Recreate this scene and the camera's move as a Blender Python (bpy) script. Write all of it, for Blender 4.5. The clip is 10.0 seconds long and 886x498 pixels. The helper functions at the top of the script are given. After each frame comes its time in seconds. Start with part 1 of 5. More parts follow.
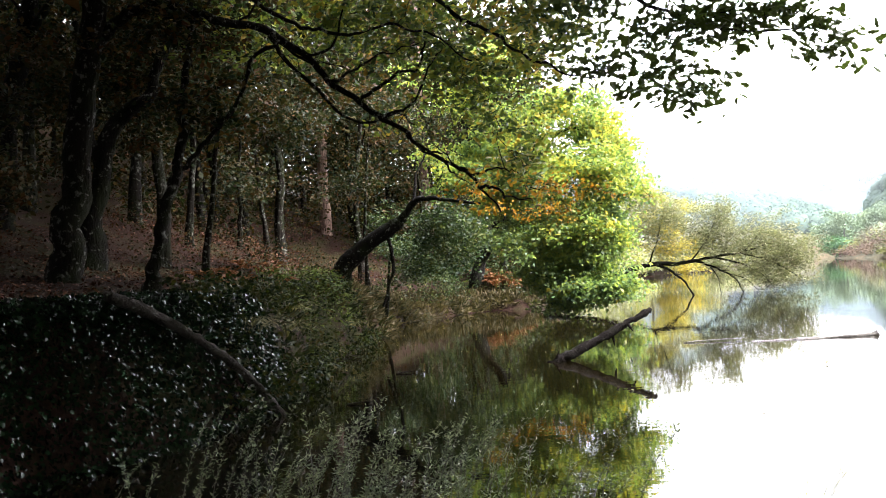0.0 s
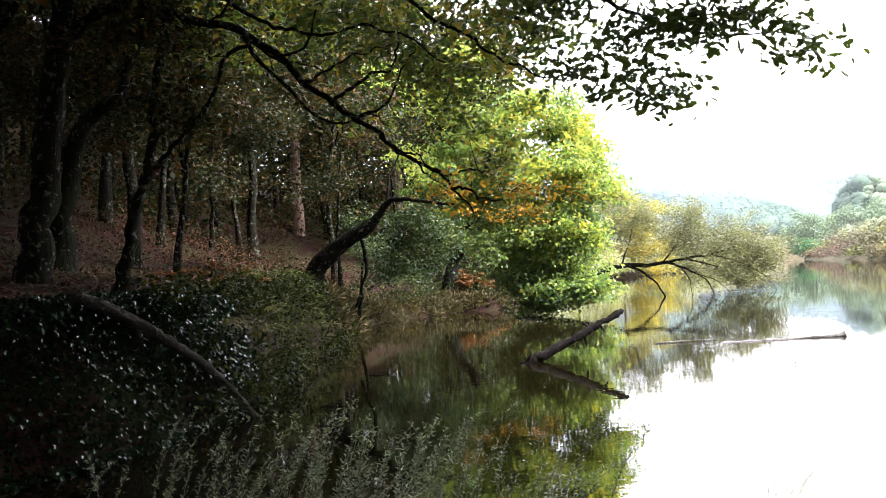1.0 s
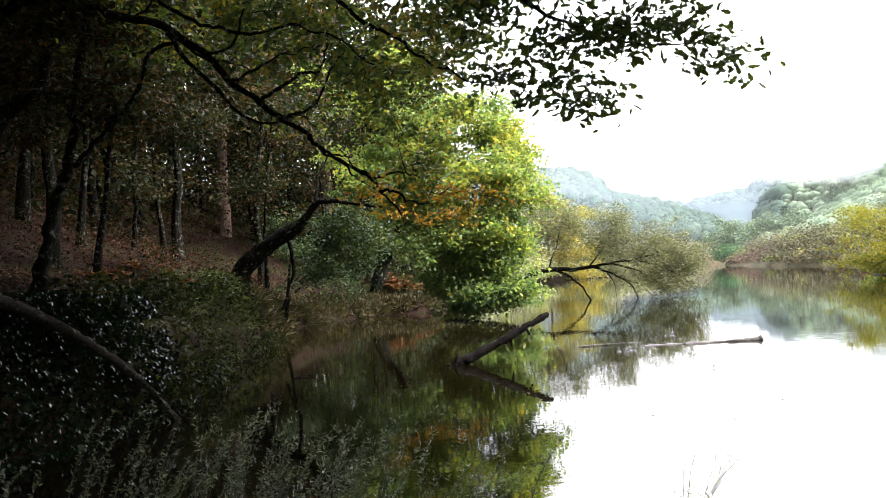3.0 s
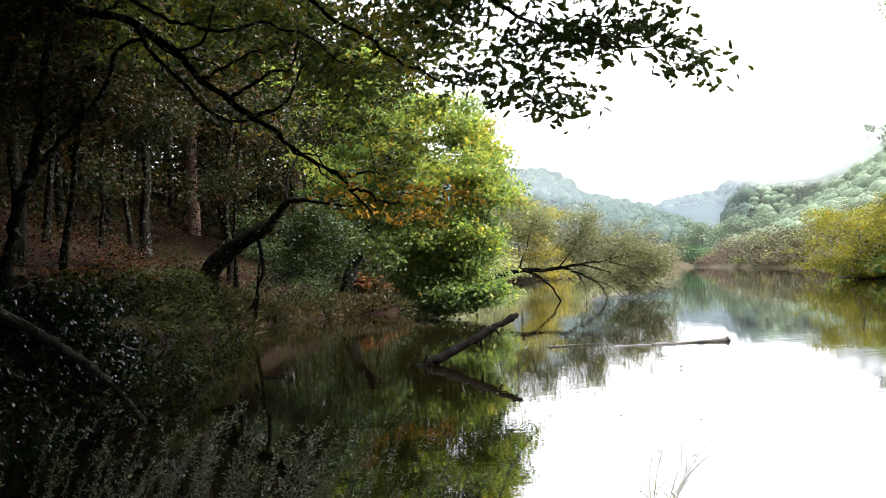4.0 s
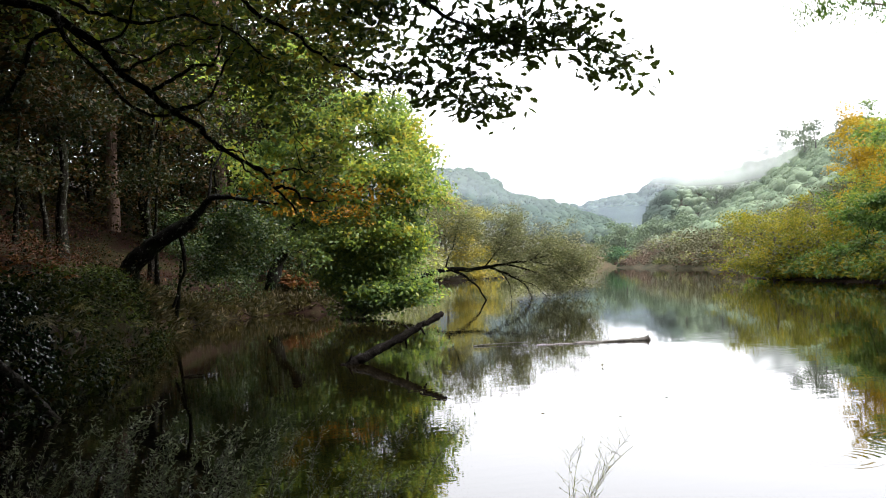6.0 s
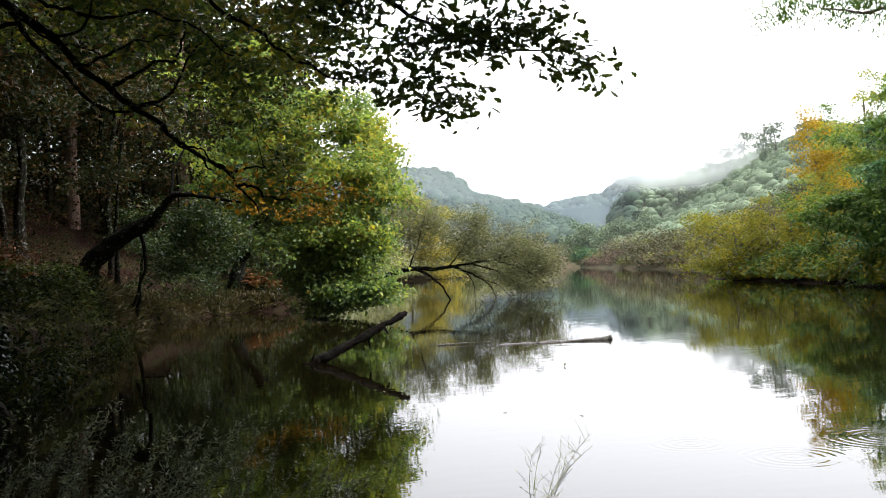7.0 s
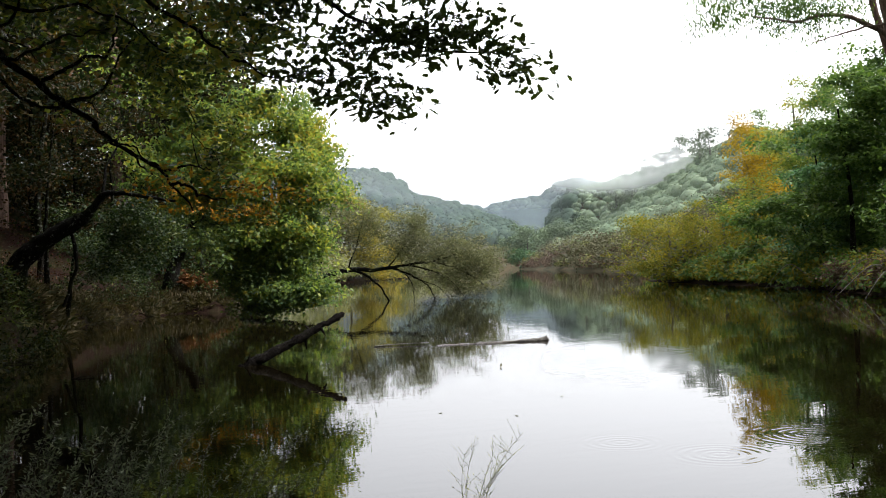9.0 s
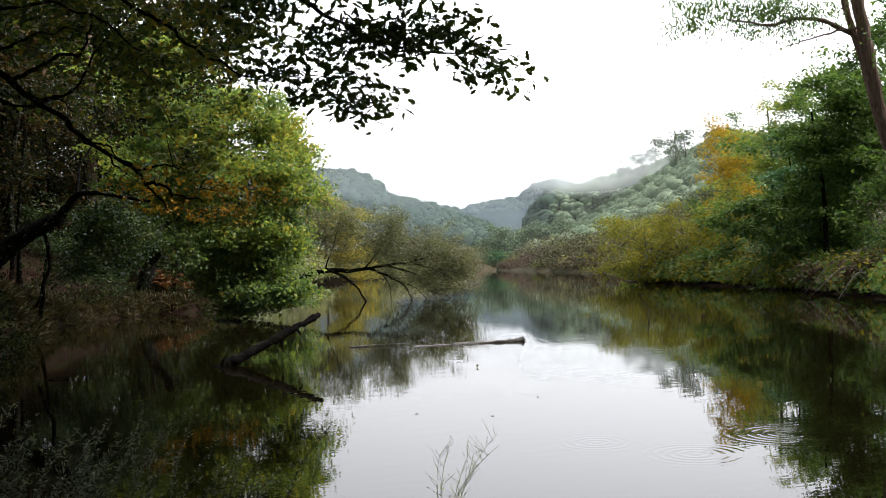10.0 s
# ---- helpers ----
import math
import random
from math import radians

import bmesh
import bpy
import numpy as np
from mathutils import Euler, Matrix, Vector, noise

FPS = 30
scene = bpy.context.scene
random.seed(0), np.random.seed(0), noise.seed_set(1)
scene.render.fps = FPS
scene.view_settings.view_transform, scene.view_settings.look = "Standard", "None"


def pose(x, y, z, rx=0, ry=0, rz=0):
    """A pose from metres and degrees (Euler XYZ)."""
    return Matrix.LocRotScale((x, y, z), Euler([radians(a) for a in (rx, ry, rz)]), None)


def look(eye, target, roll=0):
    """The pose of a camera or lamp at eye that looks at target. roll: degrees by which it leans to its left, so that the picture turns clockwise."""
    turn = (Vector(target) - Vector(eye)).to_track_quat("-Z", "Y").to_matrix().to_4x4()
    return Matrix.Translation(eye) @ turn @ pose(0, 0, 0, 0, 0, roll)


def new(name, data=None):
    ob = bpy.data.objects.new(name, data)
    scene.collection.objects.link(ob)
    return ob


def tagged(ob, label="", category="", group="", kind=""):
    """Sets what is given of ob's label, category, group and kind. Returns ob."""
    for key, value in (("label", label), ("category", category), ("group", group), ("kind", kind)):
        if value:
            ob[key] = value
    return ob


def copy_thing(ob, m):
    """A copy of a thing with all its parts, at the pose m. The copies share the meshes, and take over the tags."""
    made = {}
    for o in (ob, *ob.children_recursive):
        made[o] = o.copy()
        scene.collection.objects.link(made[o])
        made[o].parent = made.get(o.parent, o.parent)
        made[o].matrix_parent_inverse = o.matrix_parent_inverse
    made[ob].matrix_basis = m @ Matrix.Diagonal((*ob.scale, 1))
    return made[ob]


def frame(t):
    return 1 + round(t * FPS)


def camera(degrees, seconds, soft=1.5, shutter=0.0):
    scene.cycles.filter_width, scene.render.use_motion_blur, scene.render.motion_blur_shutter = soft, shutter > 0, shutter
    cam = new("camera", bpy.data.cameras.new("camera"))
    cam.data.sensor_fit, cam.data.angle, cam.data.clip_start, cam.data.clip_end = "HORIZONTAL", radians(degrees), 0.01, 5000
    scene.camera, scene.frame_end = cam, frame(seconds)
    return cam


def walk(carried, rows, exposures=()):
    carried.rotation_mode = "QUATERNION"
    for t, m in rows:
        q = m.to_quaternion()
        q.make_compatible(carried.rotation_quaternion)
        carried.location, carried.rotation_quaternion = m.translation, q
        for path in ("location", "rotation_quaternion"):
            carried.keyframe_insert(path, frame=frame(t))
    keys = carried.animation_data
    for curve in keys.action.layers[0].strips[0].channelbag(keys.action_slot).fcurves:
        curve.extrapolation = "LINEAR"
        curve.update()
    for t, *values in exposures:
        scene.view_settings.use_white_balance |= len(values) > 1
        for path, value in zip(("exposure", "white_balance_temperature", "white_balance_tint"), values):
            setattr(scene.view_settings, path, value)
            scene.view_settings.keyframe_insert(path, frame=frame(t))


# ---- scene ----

# ---------------------------------------------------------------- camera and walk
cam = camera(50.41, 10.0, 0.55)
ROWS = [
    (0.0, 0.0, 0.0, 1.8, 91.515, 3.685, 0.097),
    (0.5, 0.0042, -0.0036, 1.803, 91.459, 3.635, -0.718),
    (1.0, 0.0089, -0.0091, 1.8015, 91.47, 3.6, -1.519),
    (1.5, 0.0142, -0.014, 1.8034, 91.441, 3.475, -2.39),
    (2.0, 0.0241, -0.0184, 1.8042, 91.416, 3.361, -3.338),
    (2.5, 0.0358, -0.0219, 1.8005, 91.365, 3.317, -4.527),
    (3.0, 0.044, -0.0239, 1.7981, 91.392, 3.134, -5.825),
    (4.5, 0.0589, -0.0182, 1.7963, 91.213, 2.75, -8.44),
    (5.0, 0.0636, -0.016, 1.7961, 91.082, 2.706, -9.545),
    (5.5, 0.0724, -0.0198, 1.7925, 91.041, 2.599, -10.912),
    (6.0, 0.0775, -0.0272, 1.7913, 91.045, 2.473, -12.07),
    (7.5, 0.1107, -0.0231, 1.7913, 90.851, 2.127, -15.202),
    (8.0, 0.1197, -0.0299, 1.7887, 90.822, 2.073, -16.108),
    (8.5, 0.1272, -0.0371, 1.7866, 90.819, 2.016, -17.019),
    (9.0, 0.1377, -0.0391, 1.7833, 90.863, 1.989, -17.883),
    (9.5, 0.1462, -0.0367, 1.7786, 90.877, 1.967, -18.642),
    (10.0, 0.1515, -0.0379, 1.7761, 90.877, 1.919, -19.263),
]
EXPOSURES = [(0.0, 2.27, 6350, 17), (1.0, 2.18, 6350, 17), (2.0, 1.95, 6350, 16), (3.0, 1.58, 6400, 15), (4.5, 1.18, 6450, 13), (6.0, 0.84, 6500, 12), (7.5, 0.55, 6500, 11), (9.0, 0.3, 6500, 11), (10.0, 0.16, 6500, 11)]
walk(cam, [(t, pose(x, y, z, rx, ry, rz)) for t, x, y, z, rx, ry, rz in ROWS], EXPOSURES)

# ---------------------------------------------------------------- overcast daylight
world = bpy.data.worlds.new("overcast_sky")
scene.world = world
world.use_nodes = True
wn, wl = world.node_tree.nodes, world.node_tree.links
wn.clear()
sky = wn.new("ShaderNodeTexSky")
sky.sky_type, sky.sun_disc = "NISHITA", False
sky.sun_elevation, sky.sun_rotation = radians(47), radians(100)
sky.air_density, sky.dust_density = 1.0, 6.0
cloud = wn.new("ShaderNodeMix")
cloud.data_type = "RGBA"
cloud.inputs[0].default_value = 0.88
# thin overcast: the cloud is thinnest and brightest high over the river
dome = wn.new("ShaderNodeTexCoord")
towards = wn.new("ShaderNodeVectorMath")
towards.operation = "DOT_PRODUCT"
towards.inputs[1].default_value = (0.355, 0.394, 0.848)
shade = wn.new("ShaderNodeValToRGB")
shade.color_ramp.elements.new(0.55)
shade.color_ramp.elements.new(0.8)
for stop, (place, v) in zip(shade.color_ramp.elements, ((0.0, 0.06), (0.4, 0.3), (0.72, 0.8), (1.0, 1.0))):
    stop.position, stop.color = place, (v * 0.98, v, v * 1.035, 1)
bright = wn.new("ShaderNodeVectorMath")
bright.operation = "SCALE"
bright.inputs["Scale"].default_value = 26.0
wl.new(dome.outputs["Generated"], towards.inputs[0])
wl.new(towards.outputs["Value"], shade.inputs["Fac"])
wl.new(shade.outputs["Color"], bright.inputs[0])
wl.new(bright.outputs["Vector"], cloud.inputs[7])
background = wn.new("ShaderNodeBackground")
background.inputs["Strength"].default_value = 0.12
wout = wn.new("ShaderNodeOutputWorld")
wl.new(sky.outputs[0], cloud.inputs[6])
wl.new(cloud.outputs[2], background.inputs["Color"])
wl.new(background.outputs[0], wout.inputs["Surface"])

sun = new("sun", bpy.data.lights.new("sun", "SUN"))
sun.data.energy, sun.data.angle, sun.data.color = 4.4, radians(18), (1.0, 0.985, 0.96)
sun.matrix_world = look((67.2, -11.8, 73.1), (0, 0, 0))

# ---------------------------------------------------------------- materials
def material(name):
    m = bpy.data.materials.new(name)
    m.use_nodes = True
    m.node_tree.nodes.clear()
    out = m.node_tree.nodes.new("ShaderNodeOutputMaterial")
    return m, m.node_tree.nodes, m.node_tree.links, out


def noise_node(n, l, scale, detail=5.0, rough=0.6, vector=None, stretch=None):
    tex = n.new("ShaderNodeTexNoise")
    tex.inputs["Scale"].default_value, tex.inputs["Detail"].default_value, tex.inputs["Roughness"].default_value = scale, detail, rough
    if vector is None:
        vector = n.new("ShaderNodeTexCoord").outputs["Object"]
    if stretch:
        mapping = n.new("ShaderNodeMapping")
        mapping.inputs["Scale"].default_value = stretch
        l.new(vector, mapping.inputs["Vector"])
        vector = mapping.outputs["Vector"]
    l.new(vector, tex.inputs["Vector"])
    return tex.outputs["Fac"]


def ramp(n, l, fac, stops):
    r = n.new("ShaderNodeValToRGB")
    els = r.color_ramp.elements
    while len(els) < len(stops):
        els.new(0.5)
    for e, (p, c) in zip(els, stops):
        e.position, e.color = p, (*c, 1)
    l.new(fac, r.inputs["Fac"])
    return r.outputs["Color"]


def mix(n, l, fac, a, b, how="MIX"):
    m = n.new("ShaderNodeMix")
    m.data_type, m.blend_type = "RGBA", how
    for k, v in ((0, fac), (6, a), (7, b)):
        if isinstance(v, (int, float)):
            m.inputs[k].default_value = v
        elif isinstance(v, tuple):
            m.inputs[k].default_value = (*v, 1)
        else:
            l.new(v, m.inputs[k])
    return m.outputs[2]


def bump(n, l, height, strength, distance):
    b = n.new("ShaderNodeBump")
    b.inputs["Strength"].default_value, b.inputs["Distance"].default_value = strength, distance
    l.new(height, b.inputs["Height"])
    return b.outputs["Normal"]


def surface(n, l, out, colour, rough, normal=None, specular=0.4):
    p = n.new("ShaderNodeBsdfPrincipled")
    p.inputs["Roughness"].default_value, p.inputs["Specular IOR Level"].default_value = rough, specular
    l.new(colour, p.inputs["Base Color"])
    if normal:
        l.new(normal, p.inputs["Normal"])
    if out:
        l.new(p.outputs[0], out.inputs["Surface"])
    return p.outputs[0]


def foliage(name, colours, rough=0.5, glow=0.35, specular=0.14, patch=0.6, speckle=0.75):
    """Leaves: each one takes its colour from the row; whole patches of the crown drift towards one end of it."""
    m, n, l, out = material(name)
    island = n.new("ShaderNodeNewGeometry").outputs["Random Per Island"]
    drift = noise_node(n, l, patch, 3, 0.55)
    k = n.new("ShaderNodeMath")
    k.operation = "MULTIPLY_ADD"
    l.new(drift, k.inputs[0])
    k.inputs[1].default_value = 1.5
    k2 = n.new("ShaderNodeMath")
    k2.operation = "MULTIPLY_ADD"
    l.new(island, k2.inputs[0])
    k2.inputs[1].default_value, k2.inputs[2].default_value = speckle, -0.25 - speckle / 2
    l.new(k2.outputs[0], k.inputs[2])
    steps = [(i / (len(colours) - 1), c) for i, c in enumerate(colours)]
    colour = ramp(n, l, k.outputs[0], steps)
    colour = mix(n, l, 0.45, colour, ramp(n, l, noise_node(n, l, 60, 3), [(0.3, (0.55, 0.55, 0.5)), (0.7, (1, 1, 1))]), "MULTIPLY")
    face = surface(n, l, None, colour, rough, None, specular)
    through_leaf = n.new("ShaderNodeBsdfTranslucent")
    l.new(mix(n, l, 1.0, colour, (1.5, 1.6, 0.85), "MULTIPLY"), through_leaf.inputs["Color"])
    both = n.new("ShaderNodeMixShader")
    both.inputs[0].default_value = glow
    l.new(face, both.inputs[1])
    l.new(through_leaf.outputs[0], both.inputs[2])
    l.new(both.outputs[0], out.inputs["Surface"])
    return m


def bark(name, dark, light, moss=0.3, lichen=0.25, streak=(9, 9, 1.6)):
    m, n, l, out = material(name)
    grain = noise_node(n, l, 2.2, 8, 0.7, None, streak)
    colour = ramp(n, l, grain, [(0.32, dark), (0.7, light)])
    green = ramp(n, l, noise_node(n, l, 1.7, 5), [(0.62 - moss * 0.35, (0, 0, 0)), (0.72 - moss * 0.3, (1, 1, 1))])
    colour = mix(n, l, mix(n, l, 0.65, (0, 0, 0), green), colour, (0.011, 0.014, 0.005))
    spots = ramp(n, l, noise_node(n, l, 9.0, 7, 0.7), [(0.70 - lichen * 0.3, (0, 0, 0)), (0.74 - lichen * 0.3, (1, 1, 1))])
    colour = mix(n, l, mix(n, l, 0.75, (0, 0, 0), spots), colour, (0.17, 0.175, 0.15))
    ridges = n.new("ShaderNodeMath")
    ridges.operation = "MULTIPLY_ADD"
    l.new(noise_node(n, l, 9.0, 6, 0.7, None, (3, 3, 0.8)), ridges.inputs[0])
    ridges.inputs[1].default_value = 0.8
    l.new(grain, ridges.inputs[2])
    surface(n, l, out, colour, 0.85, bump(n, l, ridges.outputs[0], 1.0, 0.06), 0.05)
    return m


# These first two barks are near black: trunk shade is put into their colour.
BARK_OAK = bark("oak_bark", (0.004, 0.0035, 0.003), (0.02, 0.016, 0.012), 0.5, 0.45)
BARK_SHADE = bark("shade_darkened_bark", (0.003, 0.003, 0.0025), (0.013, 0.011, 0.009), 0.45, 0.36)
BARK_GUM = bark("eucalyptus_bark", (0.085, 0.05, 0.04), (0.29, 0.205, 0.165), 0.0, -0.6, (7, 7, 0.5))
BARK_GREY = bark("grey_twig_bark", (0.05, 0.045, 0.04), (0.20, 0.19, 0.17), 0.1, 0.2)
WOOD_DEAD = bark("dead_wood", (0.004, 0.0035, 0.003), (0.028, 0.023, 0.02), 0.1, 0.25, (14, 14, 14))
WOOD_GREY = bark("weathered_grey_wood", (0.012, 0.010, 0.008), (0.085, 0.075, 0.065), 0.2, 0.35, (14, 14, 14))
WOOD_PALE = bark("bleached_wood", (0.10, 0.09, 0.08), (0.36, 0.34, 0.31), 0.0, 0.1, (12, 12, 12))

LEAF_OAK = foliage("oak_leaves", [(0.02, 0.038, 0.018), (0.05, 0.082, 0.03), (0.105, 0.145, 0.038), (0.21, 0.225, 0.046), (0.34, 0.22, 0.042)], 0.4, 0.38, 0.2)
# Darker copy of the oak leaves, with shade put into the colour.
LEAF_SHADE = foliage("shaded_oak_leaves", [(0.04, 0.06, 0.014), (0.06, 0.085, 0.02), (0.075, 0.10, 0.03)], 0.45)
LEAF_BRIGHT = foliage("turning_leaves", [(0.06, 0.105, 0.05), (0.125, 0.19, 0.068), (0.20, 0.275, 0.08), (0.33, 0.35, 0.08), (0.42, 0.34, 0.06)], 0.42, 0.46, 0.16)
LEAF_LOW = foliage("green_lower_leaves", [(0.06, 0.10, 0.062), (0.12, 0.18, 0.085), (0.20, 0.27, 0.10), (0.33, 0.35, 0.10)], 0.4, 0.46, 0.2, 0.5)
# Woodland leaves darker than real ones: the wood's shade is in their colour.
LEAF_DIM = foliage("shade_darkened_woodland_leaves", [(0.012, 0.022, 0.012), (0.02, 0.031, 0.014), (0.036, 0.038, 0.016), (0.06, 0.042, 0.017), (0.09, 0.042, 0.018)], 0.5, 0.25, 0.12, 0.7)
LEAF_ORANGE = foliage("orange_leaves", [(0.30, 0.20, 0.03), (0.42, 0.22, 0.03), (0.45, 0.15, 0.02)], 0.5, 0.4)
# Forest leaves likewise hold the shade under the trees in their colour.
LEAF_FOREST = foliage("shade_darkened_forest_leaves", [(0.008, 0.015, 0.008), (0.014, 0.022, 0.010), (0.026, 0.029, 0.012), (0.058, 0.038, 0.013), (0.075, 0.034, 0.013)], 0.6, 0.2, 0.05)
LEAF_HOLLY = foliage("glossy_undergrowth_leaves", [(0.012, 0.024, 0.013), (0.024, 0.044, 0.02), (0.05, 0.075, 0.028), (0.10, 0.11, 0.03)], 0.42, 0.22, 0.12, 1.1)
# Ivy is darkened towards black; the bank's shade is put into its colour.
LEAF_IVY = foliage("shade_darkened_ivy_leaves", [(0.004, 0.011, 0.0055), (0.008, 0.02, 0.009), (0.018, 0.036, 0.016)], 0.17, 0.05, 0.12, 1.2)
LEAF_WILLOW = foliage("willow_leaves", [(0.095, 0.10, 0.06), (0.165, 0.17, 0.10), (0.27, 0.265, 0.165)], 0.5, 0.3, 0.15, 1.2)
LEAF_YELLOW = foliage("yellow_leaves", [(0.22, 0.17, 0.02), (0.38, 0.26, 0.022), (0.50, 0.31, 0.022)], 0.5, 0.4)
LEAF_LIME = foliage("pale_lime_leaves", [(0.13, 0.145, 0.07), (0.20, 0.21, 0.09), (0.30, 0.28, 0.105)], 0.5, 0.3, 0.1, 0.3, 0.5)
LEAF_OLIVE = foliage("olive_yellow_leaves", [(0.10, 0.12, 0.024), (0.20, 0.20, 0.03), (0.34, 0.26, 0.032)], 0.5, 0.36, 0.1)
LEAF_GOLD = foliage("golden_leaves", [(0.17, 0.175, 0.06), (0.30, 0.26, 0.07), (0.46, 0.32, 0.06)], 0.5, 0.35, 0.1, 0.2, 0.5)
LEAF_GREEN = foliage("dark_green_leaves", [(0.05, 0.098, 0.034), (0.10, 0.17, 0.05), (0.18, 0.255, 0.07)], 0.5, 0.34, 0.1)
LEAF_ACACIA = foliage("blue_green_leaves", [(0.045, 0.115, 0.06), (0.085, 0.19, 0.095), (0.18, 0.30, 0.15)], 0.5, 0.25, 0.15)
# Eucalyptus leaves paled: the haze over the ridge is put into their colour.
LEAF_RIDGE = foliage("haze_paled_eucalyptus_leaves", [(0.12, 0.15, 0.13), (0.16, 0.19, 0.165), (0.21, 0.24, 0.21)], 0.6, 0.25, 0.1, 0.1, 0.4)
LEAF_GREY = foliage("grey_scrub_leaves", [(0.075, 0.085, 0.055), (0.12, 0.12, 0.08), (0.19, 0.165, 0.115)], 0.7, 0.12, 0.05, 0.3, 0.3)
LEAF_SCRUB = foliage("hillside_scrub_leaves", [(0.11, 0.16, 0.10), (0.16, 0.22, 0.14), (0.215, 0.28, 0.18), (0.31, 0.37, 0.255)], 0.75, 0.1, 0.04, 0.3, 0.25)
LEAF_BROWN = foliage("brown_scrub_leaves", [(0.10, 0.074, 0.058), (0.165, 0.115, 0.088), (0.24, 0.165, 0.125)], 0.7, 0.15, 0.05, 0.4, 0.4)
LEAF_FAR = foliage("far_wood_leaves", [(0.045, 0.075, 0.055), (0.06, 0.095, 0.066), (0.085, 0.12, 0.08)], 0.8, 0.08, 0.04, 0.05, 0.25)
LEAF_FERN = foliage("dead_bracken", [(0.07, 0.028, 0.012), (0.15, 0.06, 0.022), (0.26, 0.115, 0.045)], 0.7, 0.3)
LEAF_LITTER = foliage("fallen_leaves", [(0.026, 0.011, 0.007), (0.06, 0.022, 0.013), (0.17, 0.08, 0.05)], 0.55, 0.1, 0.1)
# Bramble colours are lowered to carry the shade of the bank.
LEAF_BRAMBLE = foliage("shade_darkened_bramble_leaves", [(0.004, 0.007, 0.003), (0.008, 0.014, 0.005), (0.03, 0.04, 0.01), (0.055, 0.036, 0.012)], 0.5, 0.25, 0.06, 1.6)
LEAF_SHOOT = foliage("shoot_leaves", [(0.07, 0.09, 0.062), (0.18, 0.21, 0.155), (0.46, 0.49, 0.40)], 0.4, 0.3, 0.4)
LEAF_WEED = foliage("weed_leaves", [(0.02, 0.035, 0.01), (0.055, 0.08, 0.018), (0.13, 0.16, 0.035)], 0.5, 0.3, 0.15, 1.5)
VERGE = foliage("verge_grass", [(0.022, 0.024, 0.012), (0.05, 0.042, 0.022), (0.11, 0.085, 0.05)], 0.6, 0.25, 0.06, 0.8)
GRASS = foliage("bank_grass", [(0.010, 0.015, 0.006), (0.02, 0.024, 0.009), (0.055, 0.046, 0.022)], 0.6, 0.25, 0.06)
PALE_STRAW = foliage("bleached_straw", [(0.55, 0.52, 0.45), (0.68, 0.65, 0.57), (0.78, 0.75, 0.68)], 0.6, 0.5, 0.2)
STRAW = foliage("straw_grass", [(0.06, 0.075, 0.02), (0.16, 0.14, 0.055), (0.30, 0.24, 0.11)], 0.6, 0.3, 0.2)


def ground_material():
    m, n, l, out = material("leaf_strewn_earth")
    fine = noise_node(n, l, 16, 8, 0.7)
    # Earth and moss tones are lowered: shade under the trees is put into them.
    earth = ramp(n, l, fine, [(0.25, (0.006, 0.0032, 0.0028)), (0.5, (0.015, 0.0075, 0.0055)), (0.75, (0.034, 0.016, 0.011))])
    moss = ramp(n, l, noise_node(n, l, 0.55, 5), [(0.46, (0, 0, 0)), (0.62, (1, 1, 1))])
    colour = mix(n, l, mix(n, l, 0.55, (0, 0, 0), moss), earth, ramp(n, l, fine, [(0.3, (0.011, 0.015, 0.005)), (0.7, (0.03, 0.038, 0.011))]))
    # the open hills carry turf in place of forest earth
    split = n.new("ShaderNodeSeparateXYZ")
    l.new(n.new("ShaderNodeTexCoord").outputs["Object"], split.inputs[0])
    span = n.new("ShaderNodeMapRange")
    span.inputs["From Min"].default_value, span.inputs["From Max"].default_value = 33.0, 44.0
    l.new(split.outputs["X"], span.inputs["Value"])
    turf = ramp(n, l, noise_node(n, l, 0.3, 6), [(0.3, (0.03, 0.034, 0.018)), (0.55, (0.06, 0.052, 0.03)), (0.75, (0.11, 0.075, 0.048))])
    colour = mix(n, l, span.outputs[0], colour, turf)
    surface(n, l, out, colour, 0.95, bump(n, l, fine, 1.0, 0.04), 0.05)
    return m


